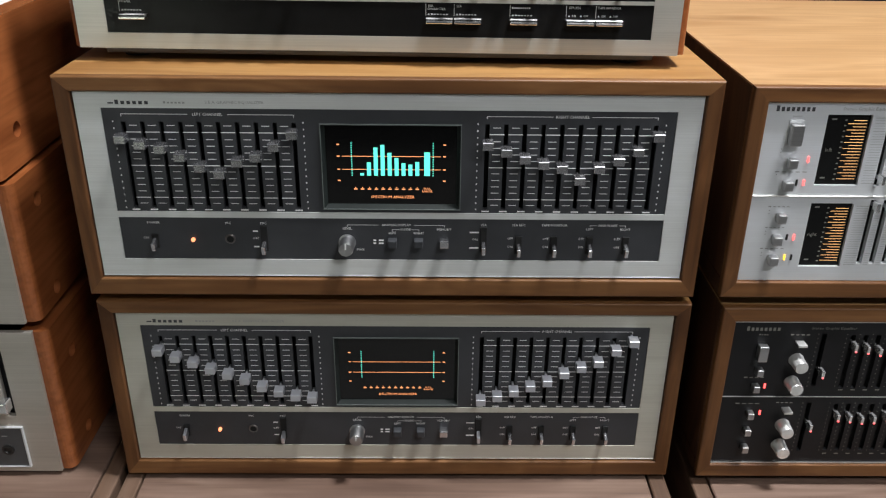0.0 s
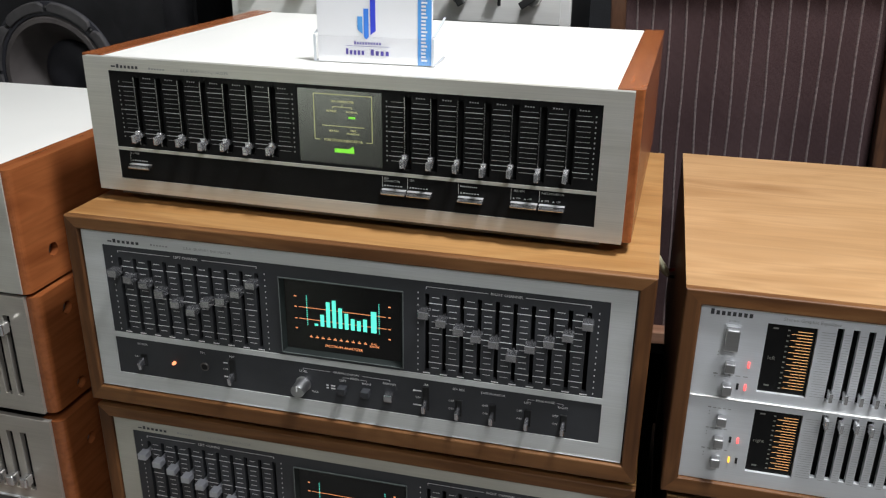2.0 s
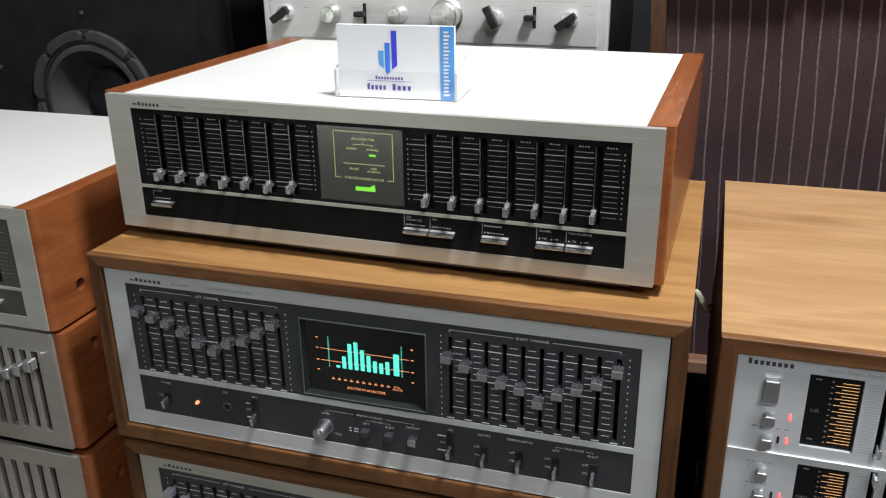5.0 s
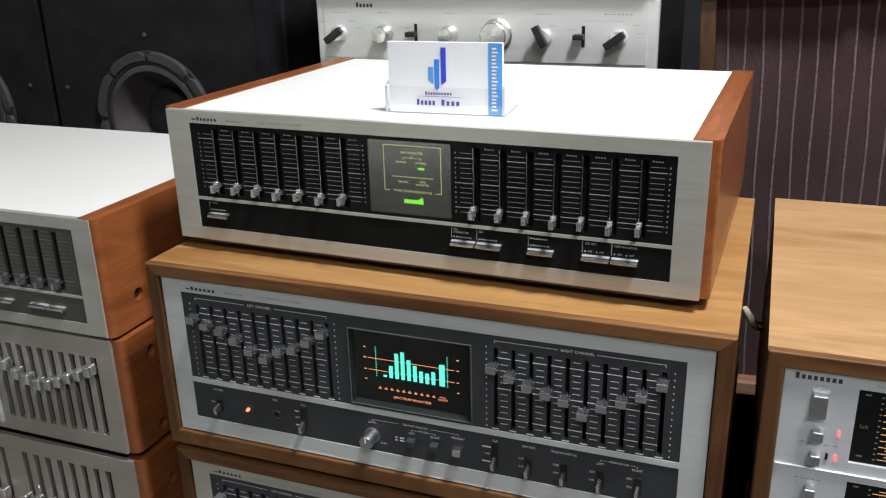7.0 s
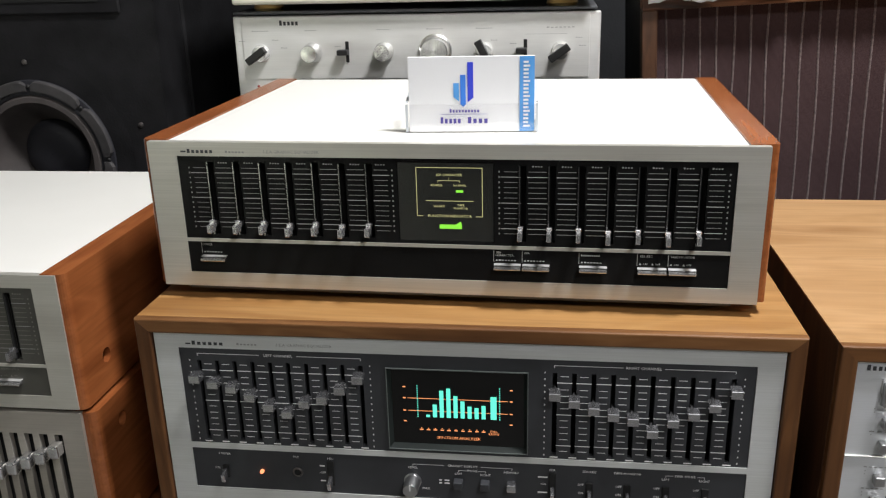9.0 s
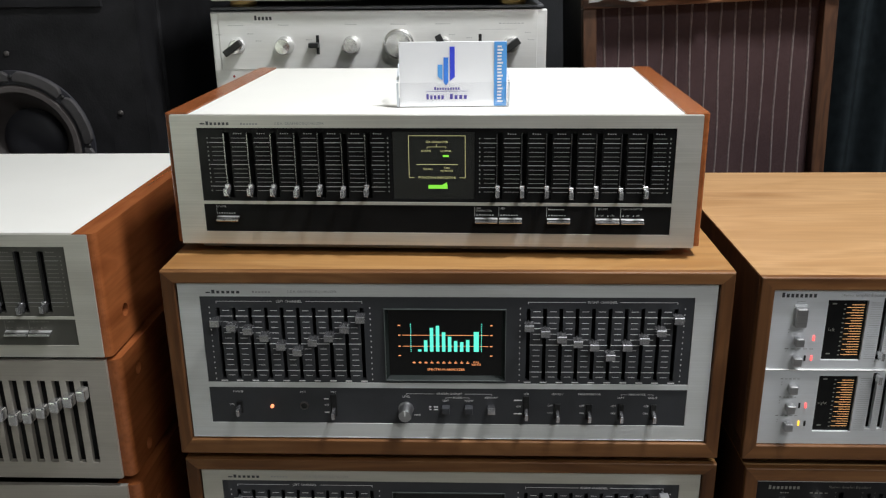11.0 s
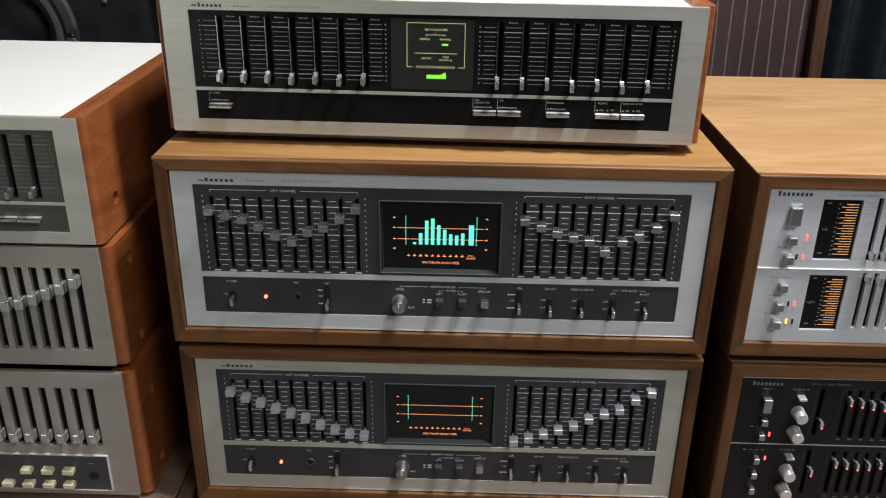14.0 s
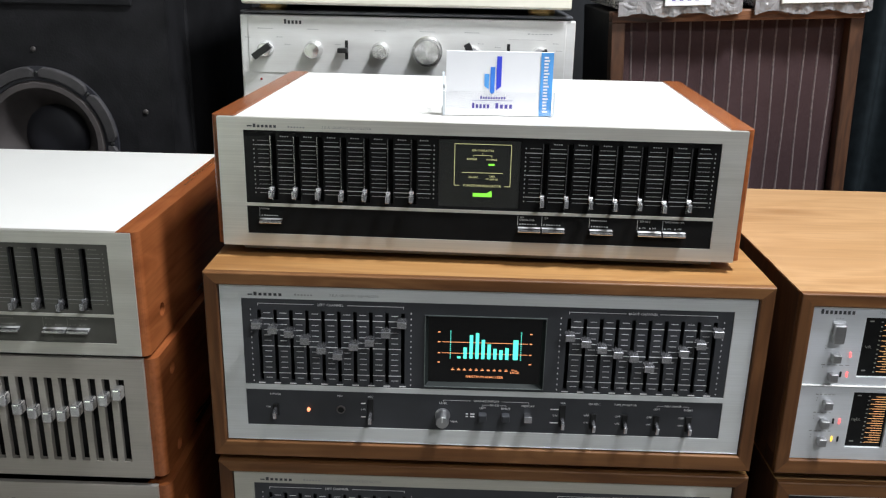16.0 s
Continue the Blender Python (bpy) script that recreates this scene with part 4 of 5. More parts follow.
def meter_equalizer(m):
    root = thing("meter_equalizer", m, "walnut-cased equalizer with bright silver face, sliders and amber level meters", "equalizer")
    # near-black side wood paints in the shade of the gap beside the case
    wooden_case(root, 0.236, 0.167, 0.345, 0.0115, 0.0115, 0.0138, 0.003, oakish_x, shaded_side_wood)
    feet(root, (-0.19, 0.19), (0.05, 0.29), 0.0098)
    X = -0.236 - 0.254
    slots = [(0.3560 + 0.0097 * i + X - 0.0021, 0.3560 + 0.0097 * i + X + 0.0021, 0.0925, 0.1485) for i in range(12)]
    slots += [(0.3572 + 0.0097 * i + X - 0.0021, 0.3572 + 0.0097 * i + X + 0.0021, 0.0290, 0.0815) for i in range(12)]
    win = [(0.3100 + X, 0.3420 + X, 0.0930, 0.1465), (0.3112 + X, 0.3430 + X, 0.0262, 0.0787)]
    part("face_plate", holed_plate(bmesh.new(), -0.2243, 0.2243, 0.0142, 0.1554, 0.0, 0.004, slots + win), bright_silver, root)
    part("slot_backing", boxed(-0.222, 0.222, 0.0105, 0.0125, 0.0145, 0.155), void_black, root)
    part("dividing_ridge", boxed(-0.2243, 0.2243, -0.0014, 0.0002, 0.0838, 0.0850, 0.0004), edge_metal, root, "bright ridge across the face")
    part("edge_strip", boxed(-0.2243, 0.2243, -0.0014, 0.0002, 0.1545, 0.1556, 0.0004), edge_metal, root)
    dots = bmesh.new()
    grey = bmesh.new()
    for k, (a, b, c, d) in enumerate(win):
        glass = part("meter_window", boxed(a + 0.0002, b - 0.0002, 0.0022, 0.0042, c + 0.0002, d - 0.0002), gloss_black, root, "black window of the level meter")
        n = 20
        for i in range(n):
            z = c + 0.0045 + (d - c - 0.0092) * i / (n - 1)
            x0 = a + (0.0162 if i % 2 == 0 else 0.0200)
            line = bmesh.new()
            mark(line, x0, b - 0.0022, z - 0.00017, z + 0.00017, 0.0018)
            part("meter_line", line, amber_glow, glass)
        for i in range(12):
            z = c + 0.0042 + (d - c - 0.0085) * i / 11
            mark(dots, a + 0.0135, a + 0.0150, z - 0.0005, z + 0.0005, 0.0016)
        for f in (0.1, 0.93):
            mark(dots, a + 0.0040, a + 0.0075, c + (d - c) * f - 0.0006, c + (d - c) * f + 0.0006, 0.0016)
        words(dots, ("left", "right")[k], a + 0.0060, c + (d - c) * 0.5, 0.0016, 0.0040)
        # fine graduation beside the sliders
        row = sorted(q for q in slots if c < (q[2] + q[3]) / 2 < d + 0.006)
        for i in range(26):
            z = c + 0.002 + (d - c - 0.004) * i / 25
            for x0, x1 in [(b + 0.0022, row[0][0] - 0.0008)] + [(p[1] + 0.0008, q[0] - 0.0008) for p, q in zip(row, row[1:])]:
                mark(grey, x0, x1, z - (0.0002 if i % 5 == 0 else 0.00011), z + 0.00011, -0.0004)
    part("meter_scale", dots, print_dim, root)
    part("graduation", grey, print_grey, root, "fine grey printed graduation")
    part("power_button", boxed(0.2838 + X, 0.2928 + X, -0.0062, 0.0, 0.1245, 0.1405, 0.0008, 2), button_metal, root, "dark power button")
    part("button_frame", holed_plate(bmesh.new(), 0.2832 + X, 0.2934 + X, 0.1238, 0.1425, -0.0012, 0.0014, [(0.2837 + X, 0.2929 + X, 0.1244, 0.1407)]), bright_silver, root)
    for z in (0.1110, 0.0935, 0.0675, 0.0495, 0.0325):
        btn = part("push_button", boxed(0.2862 + X, 0.2928 + X, -0.0066, 0.0, z - 0.0035, z + 0.0035, 0.0007, 2), button_metal, root)
    for x, z, mat, name in ((0.3020, 0.113, red_glow, "small red lamp"), (0.3020, 0.095, red_glow, "small red lamp"), (0.3030, 0.0510, red_glow, "small red lamp"), (0.2990, 0.0340, yellow_glow, "small yellow lamp")):
        part("indicator_lamp", boxed(x + X - 0.0006, x + X + 0.0006, -0.0008, 0.0004, z - 0.0023, z + 0.0023, 0.0002), mat, root, name)
    for x, z in ((0.2968, 0.095), (0.2978, 0.0510), (0.3042, 0.0340)):
        part("dark_lamp", boxed(x + X - 0.0008, x + X + 0.0008, -0.0006, 0.0004, z - 0.0025, z + 0.0025, 0.0002), dark_metal, root)
    bm = bmesh.new()
    word_bar(bm, 0.2722 + X, 0.3010 + X, 0.1510, 0.0042, -0.0004, 8)
    part("maker_mark", bm, print_dark, root, "dark printed maker's mark")
    bm = bmesh.new()
    words(bm, "Stereo Graphic Equalizer", 0.3375 + X, 0.1510, -0.0004, 0.0036)
    words(bm, "power", 0.2883 + X, 0.1455, -0.0004, 0.0026)
    for a, b, z in ((0.2795, 0.3045, 0.1035), (0.2795, 0.2965, 0.0760), (0.280, 0.2955, 0.0590), (0.279, 0.2985, 0.0415)):
        word_bar(bm, a + X, b + X, z, 0.0009, -0.0004, 5)
    for z in (0.1205, 0.1035, 0.0725, 0.0555, 0.0375):
        mark(bm, 0.2805 + X, 0.2812 + X, z - 0.0025, z - 0.0018, -0.0004)
        mark(bm, 0.2805 + X, 0.2812 + X, z, z + 0.0007, -0.0004)
    part("legend", bm, print_grey, root, "grey printed lettering")
    first = None
    for i in range(12):
        first = slider_knob_small(root, first, 0.3560 + 0.0097 * i + X, 0.1000, chrome, False)
        slider_knob_small(root, first, 0.3572 + 0.0097 * i + X, 0.0785 - 0.0012 * (i % 2), chrome, False)
    return root


meter_equalizer(pose(0.490, -0.0055, 0.934))


def black_equalizer(m):
    root = thing("black_equalizer", m, "walnut-cased black-faced equalizer with silver knobs and red-lit sliders", "equalizer")
    # sides again coloured near black for the shade between the stacks
    wooden_case(root, 0.236, 0.168, 0.345, 0.0115, 0.0128, 0.0128, 0.003, oakish_x, shaded_side_wood)
    feet(root, (-0.19, 0.19), (0.05, 0.29), 0.0095)
    X = -0.236 - 0.260
    Z = -0.756
    slots = [(0.3455 + X - 0.002, 0.3455 + X + 0.002, 0.849 + Z, 0.899 + Z), (0.3462 + X - 0.002, 0.3462 + X + 0.002, 0.782 + Z, 0.832 + Z)]
    xs = [0.3690 + 0.0102 * i for i in range(12)]
    slots += [(x + X - 0.002, x + X + 0.002, 0.847 + Z, 0.898 + Z) for x in xs] + [(x + X - 0.002, x + X + 0.002, 0.783 + Z, 0.831 + Z) for x in xs]
    part("face_plate", holed_plate(bmesh.new(), -0.2243, 0.2243, 0.0132, 0.1550, 0.0, 0.004, slots), matt_black, root)
    part("slot_backing", boxed(-0.222, 0.222, 0.0105, 0.0125, 0.0135, 0.1545), void_black, root)
    part("dividing_line", boxed(-0.2243, 0.2243, -0.0006, 0.0002, 0.0820, 0.0826), edge_metal, root)
    for z in (0.0134, 0.1543):
        part("edge_strip", boxed(-0.2243, 0.2243, -0.0012, 0.0002, z - 0.0002, z + 0.0007), edge_metal, root)
    part("power_button", boxed(0.2930 + X, 0.3005 + X, -0.0068, 0.0, 0.876 + Z, 0.890 + Z, 0.0007, 2), button_metal, root)
    for x, z in ((0.2972, 0.865), (0.2968, 0.849), (0.2965, 0.822), (0.2968, 0.805), (0.2975, 0.787)):
        part("push_button", boxed(x + X - 0.0027, x + X + 0.0027, -0.0070, 0.0, z + Z - 0.0030, z + Z + 0.0030, 0.0006, 2), button_metal, root)
    for x, z in ((0.3262, 0.892), (0.3265, 0.827)):
        part("lever_switch", boxed(x + X - 0.0036, x + X + 0.0036, -0.0085, 0.0, z + Z - 0.0011, z + Z + 0.0011, 0.0005, 2), knob_silver, root)
    first = None
    for x, z in ((0.3268, 0.8745), (0.3268, 0.8530), (0.3272, 0.8095), (0.3275, 0.7885)):
        if first is None:
            first = part("rotary_knob", turned([(0.0063, 0.0), (0.0063, -0.0014), (0.0058, -0.0022), (0.0055, -0.0122), (0.0050, -0.0130), (0.0004, -0.0132)], segments=28), knob_silver, root, "small turned silver knob")
            first.location = (x + X, 0, z + Z)
        else:
            again("rotary_knob", first, root, x + X, 0, z + Z, "small turned silver knob")
    for x, z in ((0.3055, 0.849), (0.3060, 0.822)):
        part("indicator_lamp", boxed(x + X - 0.0007, x + X + 0.0007, -0.0008, 0.0004, z + Z - 0.0022, z + Z + 0.0022, 0.0002), red_glow, root, "small red lamp")
    bm = bmesh.new()
    word_bar(bm, 0.2820 + X, 0.3100 + X, 0.904 + Z, 0.0040, -0.0004, 8)
    part("maker_mark", bm, print_dim, root, "grey printed maker's mark")
    bm = bmesh.new()
    words(bm, "Stereo Graphic Equalizer", 0.352 + X, 0.9045 + Z, -0.0004, 0.0036)
    for z0, z1 in ((0.849, 0.899), (0.783, 0.832)):
        for x in [0.3405, 0.3635] + [v + 0.0051 for v in xs[:-1]]:
            for i in range(13):
                z = z0 + (z1 - z0) * i / 12 + Z
                mark(bm, x + X - 0.0004, x + X + 0.0004, z - 0.0003, z + 0.0003, -0.0004)
        for x in xs:
            mark(bm, x + X - 0.0018, x + X + 0.0018, z0 + Z - 0.0040, z0 + Z - 0.0030, -0.0004)
    for a, b, z in ((0.318, 0.335, 0.8985), (0.2925, 0.3005, 0.8985), (0.287, 0.305, 0.8575), (0.284, 0.306, 0.8315), (0.318, 0.333, 0.8325)):
        word_bar(bm, a + X, b + X, z + Z, 0.0012, -0.0004, 4)
    part("printed_scale", bm, print_dim, root, "dim printed scale and lettering")
    first = None
    for x, z in [(0.3475, 0.8655), (0.3480, 0.8120)] + [(x, (0.8905, 0.889, 0.887, 0.886)[i % 4]) for i, x in enumerate(xs)] + [(x, (0.8225, 0.8215, 0.8200, 0.8205)[i % 4]) for i, x in enumerate(xs)]:
        first = slider_knob_small(root, first, x + X, z + Z, cap_chrome, True)
    return root


black_equalizer(pose(0.496, -0.0035, 0.7555))


# ---- behind the stacks ----


def equipment_rack():
    root = thing("equipment_rack", pose(-0.1, 0.66, 0), "plain black rack that carries the silver amplifier", "rack")
    part("body", boxed(-0.24, 0.24, -0.17, 0.2, 0.0, 1.125, 0.003), dark_metal, root)
    part("shelf", boxed(-0.25, 0.25, -0.185, 0.2, 1.1255, 1.1445, 0.002), knob_black, root)


equipment_rack()


def amplifier(m):
    root = thing("amplifier", m, "silver-faced stereo amplifier with turned knobs and black levers", "amplifier")
    W, H = 0.2143, 0.1285
    part("face_plate", boxed(-W, W, 0.0, 0.009, 0.0, H, 0.002, 2), amp_silver, root)
    part("chassis", boxed(-W + 0.004, W - 0.004, 0.0095, 0.32, 0.004, H - 0.002, 0.002), dark_metal, root)
    part("raised_panel", boxed(-W + 0.010, W - 0.012, -0.0012, 0.0005, 0.0555, H - 0.0012, 0.0005), amp_silver, root, "raised control panel on the face")
    X = 0.0988
    base = None
    for x, z, turn in ((-0.281, 0.0855, 35), (-0.0155, 0.0855, -62), (0.0712, 0.0855, 35)):
        hub = part("selector_knob", turned([(0.0105, 0.0), (0.0105, -0.003), (0.0085, -0.012), (0.0060, -0.0125), (0.0004, -0.0125)], segments=26), knob_silver, root)
        hub.location = (x + X, 0, z)
        bar = boxed(-0.0150, 0.0110, -0.0215, -0.0122, -0.0042, 0.0042, 0.001, 2)
        bar.transform(pose(0, 0, 0, 0, -turn, 0))
        part("lever_bar", bar, knob_black, hub, "black pointed bar of the selector")
    for x, z, r in ((-0.2185, 0.0860, 0.0115), (-0.1325, 0.0865, 0.0110), (-0.0722, 0.0870, 0.0188)):
        k = part("rotary_knob", turned([(r * 1.02, 0.0), (r * 1.02, -0.004), (r * 0.9, -0.006), (r * 0.86, -0.019), (r * 0.78, -0.0205), (0.0006, -0.0208)], segments=36), spun, root, "turned silver knob")
        k.location = (x + X, 0, z)
    for x in (-0.1765, 0.0312):
        part("toggle_slot", boxed(x + X - 0.0020, x + X + 0.0020, -0.0020, 0.001, 0.0745, 0.0985, 0.0004), void_black, root)
        part("toggle_lever", boxed(x + X - 0.0105, x + X + 0.0020, -0.0130, -0.0008, 0.0835, 0.0895, 0.001, 2), knob_black, root)
    bm = bmesh.new()
    word_bar(bm, -0.2560 + X, -0.2320 + X, 0.1205, 0.0058, -0.0016, 5)
    part("maker_mark", bm, print_dark, root, "dark printed maker's mark")
    bm = bmesh.new()
    for a, b in ((-0.290, -0.270), (-0.226, -0.212), (-0.140, -0.125), (-0.082, -0.062), (-0.025, -0.006), (0.055, 0.088)):
        word_bar(bm, a + X, b + X, 0.1115, 0.0012, -0.0016, 7)
    mark(bm, 0.031 + X, 0.078 + X, 0.1040, 0.1043, -0.0016)
    for x, z in ((-0.303, 0.100), (-0.262, 0.101), (-0.252, 0.092), (-0.187, 0.093), (-0.004, 0.098), (0.018, 0.094), (0.092, 0.100), (0.096, 0.091)):
        word_bar(bm, x + X - 0.004, x + X + 0.004, z, 0.0010, -0.0016, 3)
    part("legend", bm, print_grey, root)
    lamp = part("indicator_lamp", turned([(0.0016, 0.0), (0.0014, -0.001), (0.0003, -0.0014)], segments=12), plain("dull_red_lens", (0.25, 0.02, 0.02), 0.3), root)
    lamp.location = (-0.2885 + X, 0, 0.047)
    return root


amplifier(pose(-0.0988, 0.465, 1.153))


def upper_component():
    root = thing("cream_component", pose(-0.1, 0.45, 1.2825), "cream-faced component on gold feet on the amplifier", "audio component")
    W = 0.207
    part("body", boxed(-W, W, 0.0, 0.3, 0.0125, 0.105, 0.003, 2), cream_shell, root)
    part("tray", boxed(-W - 0.004, W + 0.004, 0.012, 0.31, 0.0008, 0.0045, 0.001), grey_plate, root, "dark tray under the feet")
    first = None
    for x in (-0.172, 0.172):
        for y in (0.03, 0.26):
            if first is None:
                first = part("foot", turned([(0.016, 0.0046), (0.018, 0.008), (0.016, 0.0128)], axis="z", segments=24), brass, root, "gold foot")
                first.location = (x, y, 0)
            else:
                again("foot", first, root, x, y, 0, "gold foot")


upper_component()


TILTED = pose(0.3345, 0.455, 0.8205, 0, -2.4, 0)


def striped_speaker():
    root = thing("speaker_cabinet", TILTED, "old rosewood loudspeaker with brown striped grille cloth", "loudspeaker")
    W, H, D = 0.1560, 0.4805, 0.30
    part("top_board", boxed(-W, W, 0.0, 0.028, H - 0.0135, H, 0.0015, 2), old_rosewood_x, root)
    # the paler colour stands for light falling on the bottom board
    part("bottom_board", boxed(-W, W, -0.003, 0.028, 0.0, 0.0165, 0.0015, 2), lit_rosewood_x, root, "bottom board made paler for light from above")
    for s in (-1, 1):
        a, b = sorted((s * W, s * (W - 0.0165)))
        # side boards in the darker copy: their shade is put into the colour
        part("side_board", boxed(a, b, 0.0004, 0.028, 0.0167, H - 0.0137, 0.0008), shaded_side_wood, root)
    part("body", boxed(-W + 0.003, W - 0.003, 0.0285, D, 0.003, H - 0.003, 0.002), box_black, root, "black cabinet behind the wooden front frame")
    grille = part("grille", boxed(-W + 0.0168, W - 0.0168, 0.019, 0.026, 0.0168, H - 0.0138), cloth, root, "brown woven grille cloth")
    rnd = random.Random(5)
    for i in range(16):
        x = -0.1275 + 0.0183 * i
        if x > W - 0.021:
            break
        bm = bmesh.new()
        prev = None
        ph, am = rnd.random() * 6, 0.0006 + 0.0005 * rnd.random()
        for k in range(41):
            z = 0.0172 + (H - 0.0315) * k / 40
            dx = am * math.sin(ph + k * 0.33) + 0.0003 * (rnd.random() - 0.5)
            row = [bm.verts.new((x + dx + o, y, z)) for o, y in ((-0.0013, 0.0189), (-0.0007, 0.0179), (0.0007, 0.0179), (0.0013, 0.0189))]
            if prev:
                for a in range(3):
                    bm.faces.new((prev[a], prev[a + 1], row[a + 1], row[a]))
            prev = row
        part("stripe", bm, thread, grille)


striped_speaker()


def speaker_stand():
    root = thing("speaker_stand", pose(0.3345, 0.47, 0), "black stand with a sloping top under the striped loudspeaker", "stand")
    bm = boxed(-0.17, 0.17, 0.0, 0.28, -0.024, -0.0006, 0.002)
    bm.transform(pose(0, 0, 0.8205, 0, -2.4, 0))
    part("top", bm, knob_black, root)
    for x, h in ((-0.15, 0.7895), (0.15, 0.802)):
        for y in (0.02, 0.26):
            part("leg", boxed(x - 0.018, x + 0.018, y - 0.018, y + 0.018, 0.0, h, 0.002), knob_black, root)


speaker_stand()


def stage_speaker(x0, x1):
    root = thing("stage_speaker", pose((x0 + x1) / 2, 0.46, 0), "large black stage loudspeaker with an open ribbed woofer", "loudspeaker", "black stage loudspeakers")
    W, H, D = (x1 - x0) / 2, 1.62, 0.45
    wx, wz = -0.581 + 0.5825, 1.111
    bm = boxed(-W, W, 0.075, D, 0.0, H, 0.003)
    part("body", bm, box_black, root, "black textured cabinet")
    # baffle with a round opening
    bm = bmesh.new()
    n = 64
    r = 0.090
    inner = []
    outer = []
    for i in range(n):
        a = 2 * math.pi * i / n
        ca, sa = math.cos(a), math.sin(a)
        inner.append(bm.verts.new((wx + r * ca, 0.0, wz + r * sa)))
        outer.append(bm.verts.new((wx + 0.125 * ca, 0.0, wz + 0.125 * sa)))
    back = [bm.verts.new((v.co.x, 0.0125, v.co.z)) for v in inner]
    for i in range(n):
        j = (i + 1) % n
        bm.faces.new((inner[i], inner[j], outer[j], outer[i]))
        bm.faces.new((inner[j], inner[i], back[i], back[j]))
    bmesh.ops.recalc_face_normals(bm, faces=bm.faces[:])
    part("baffle_ring", bm, box_black, root)
    part("baffle", holed_plate(bmesh.new(), -W + 0.004, W - 0.004, 0.004, H - 0.004, 0.0004, 0.0745, [(wx - 0.088, wx + 0.088, wz - 0.088, wz + 0.088)]), box_black, root)
    woofer = part("woofer_basket", turned([(0.0800, 0.0), (0.0815, -0.0035), (0.0990, -0.0030), (0.0998, 0.0004), (0.080, 0.0006)], segments=64, centre=(wx, 0, wz), cap=False), cap_grey, root, "round steel basket rim")
    for k in range(8):
        a0 = math.radians(45 * k + 2.0 + 45)
        a1 = math.radians(45 * k + 43.0 + 45)
        bm = bmesh.new()
        prev = None
        for i in range(13):
            a = a0 + (a1 - a0) * i / 12
            e, cut = ((0.90, 0.0050), (1.0, 0.0008), (1.0, 0.0))[min(i, 12 - i, 2)]
            prof = [(0.0852, -0.0030), (0.0856, -0.0062 * e), (0.0864, -0.0068 * e), (0.0976 - cut, -0.0075 * e), (0.0990 - cut, -0.0066 * e), (0.0997 - cut, -0.0030)]
            row = [bm.verts.new((wx + rr * math.cos(a), y, wz + rr * math.sin(a))) for rr, y in prof]
            if prev:
                for q in range(5):
                    bm.faces.new((prev[q], prev[q + 1], row[q + 1], row[q]))
            else:
                bm.faces.new(row)
            prev = row
        bm.faces.new(list(reversed(prev)))
        bmesh.ops.recalc_face_normals(bm, faces=bm.faces[:])
        part("gasket_pad", bm, ring_grey, woofer)
        a = a0 - math.radians(2.0)
        part("bolt", turned([(0.0026, -0.0028), (0.0026, -0.0050), (0.0014, -0.0060), (0.0003, -0.0061)], segments=14, centre=(wx + 0.0915 * math.cos(a), 0, wz + 0.0915 * math.sin(a))), dark_metal, woofer)
    cone = part("cone", turned([(0.0815, -0.001), (0.078, -0.0045), (0.072, -0.0050), (0.068, -0.0005), (0.066, 0.004), (0.040, 0.044), (0.037, 0.046)], segments=64, centre=(wx, 0, wz), cap=False), cone_grey, root, "dark paper cone with rolled surround")
    part("dust_cap", turned([(0.0440, 0.0365), (0.039, 0.0300), (0.029, 0.0250), (0.015, 0.0225), (0.0005, 0.0220)], segments=40, centre=(wx, 0, wz), cap=False), cap_grey, cone)
    for x, z in ((-0.1525, 1.154), (0.1400, 1.154), (0.0, 1.232)):
        sc = part("screw", turned([(0.0034, 0.0004), (0.0034, -0.0012), (0.0020, -0.0022), (0.0003, -0.0023)], segments=14), screw_metal, root)
        sc.location = (x, 0, z)
    flare = boxed(-0.135, 0.135, -0.004, 0.0004, 1.288, 1.52, 0.002)
    horn = part("horn_flange", flare, box_black, root, "black horn mouth plate")
    part("horn_throat", boxed(-0.11, 0.11, -0.0052, -0.0042, 1.302, 1.50, 0.0004), void_black, horn)


stage_speaker(-0.7615, -0.4035)
stage_speaker(-1.1255, -0.7655)


def curtain():
    bm = bmesh.new()
    n, h = 340, 2.7
    cols = []
    for i in range(n + 1):
        u = i / n
        x = 0.515 + 1.25 * u
        y = 0.60 + 0.022 * math.sin(u * 132 + 1.4 * math.sin(u * 17)) + 0.012 * math.sin(u * 23 + 1)
        cols.append((x, y))
    grid = [[bm.verts.new((x + 0.006 * math.sin(k * 0.7 + x * 9), y, 0.02 + h * k / 10)) for k in range(11)] for x, y in cols]
    for a, b in zip(grid, grid[1:]):
        for k in range(10):
            bm.faces.new((a[k], b[k], b[k + 1], a[k + 1]))
    ob = part("curtain", bm, curtain_mat)
    sol = ob.modifiers.new("thickness", "SOLIDIFY")
    sol.thickness = 0.004
    for p in ob.data.polygons:
        p.use_smooth = True
    tagged(ob, "dark blue-black cloth curtain hanging in folds", "curtain")
    rail = part("curtain_rail", turned([(0.012, 0.0), (0.012, 1.3)], axis="z", segments=16), dark_metal)
    rail.matrix_basis = pose(0.5, 0.60, 2.735, 0, 90, 0)
    tagged(rail, "thin dark curtain rail under the ceiling", "curtain rail")
    for x in (0.6, 1.7):
        part("bracket", boxed(-0.075, -0.0121, -0.008, 0.008, x - 0.508, x - 0.492), dark_metal, rail)


curtain()


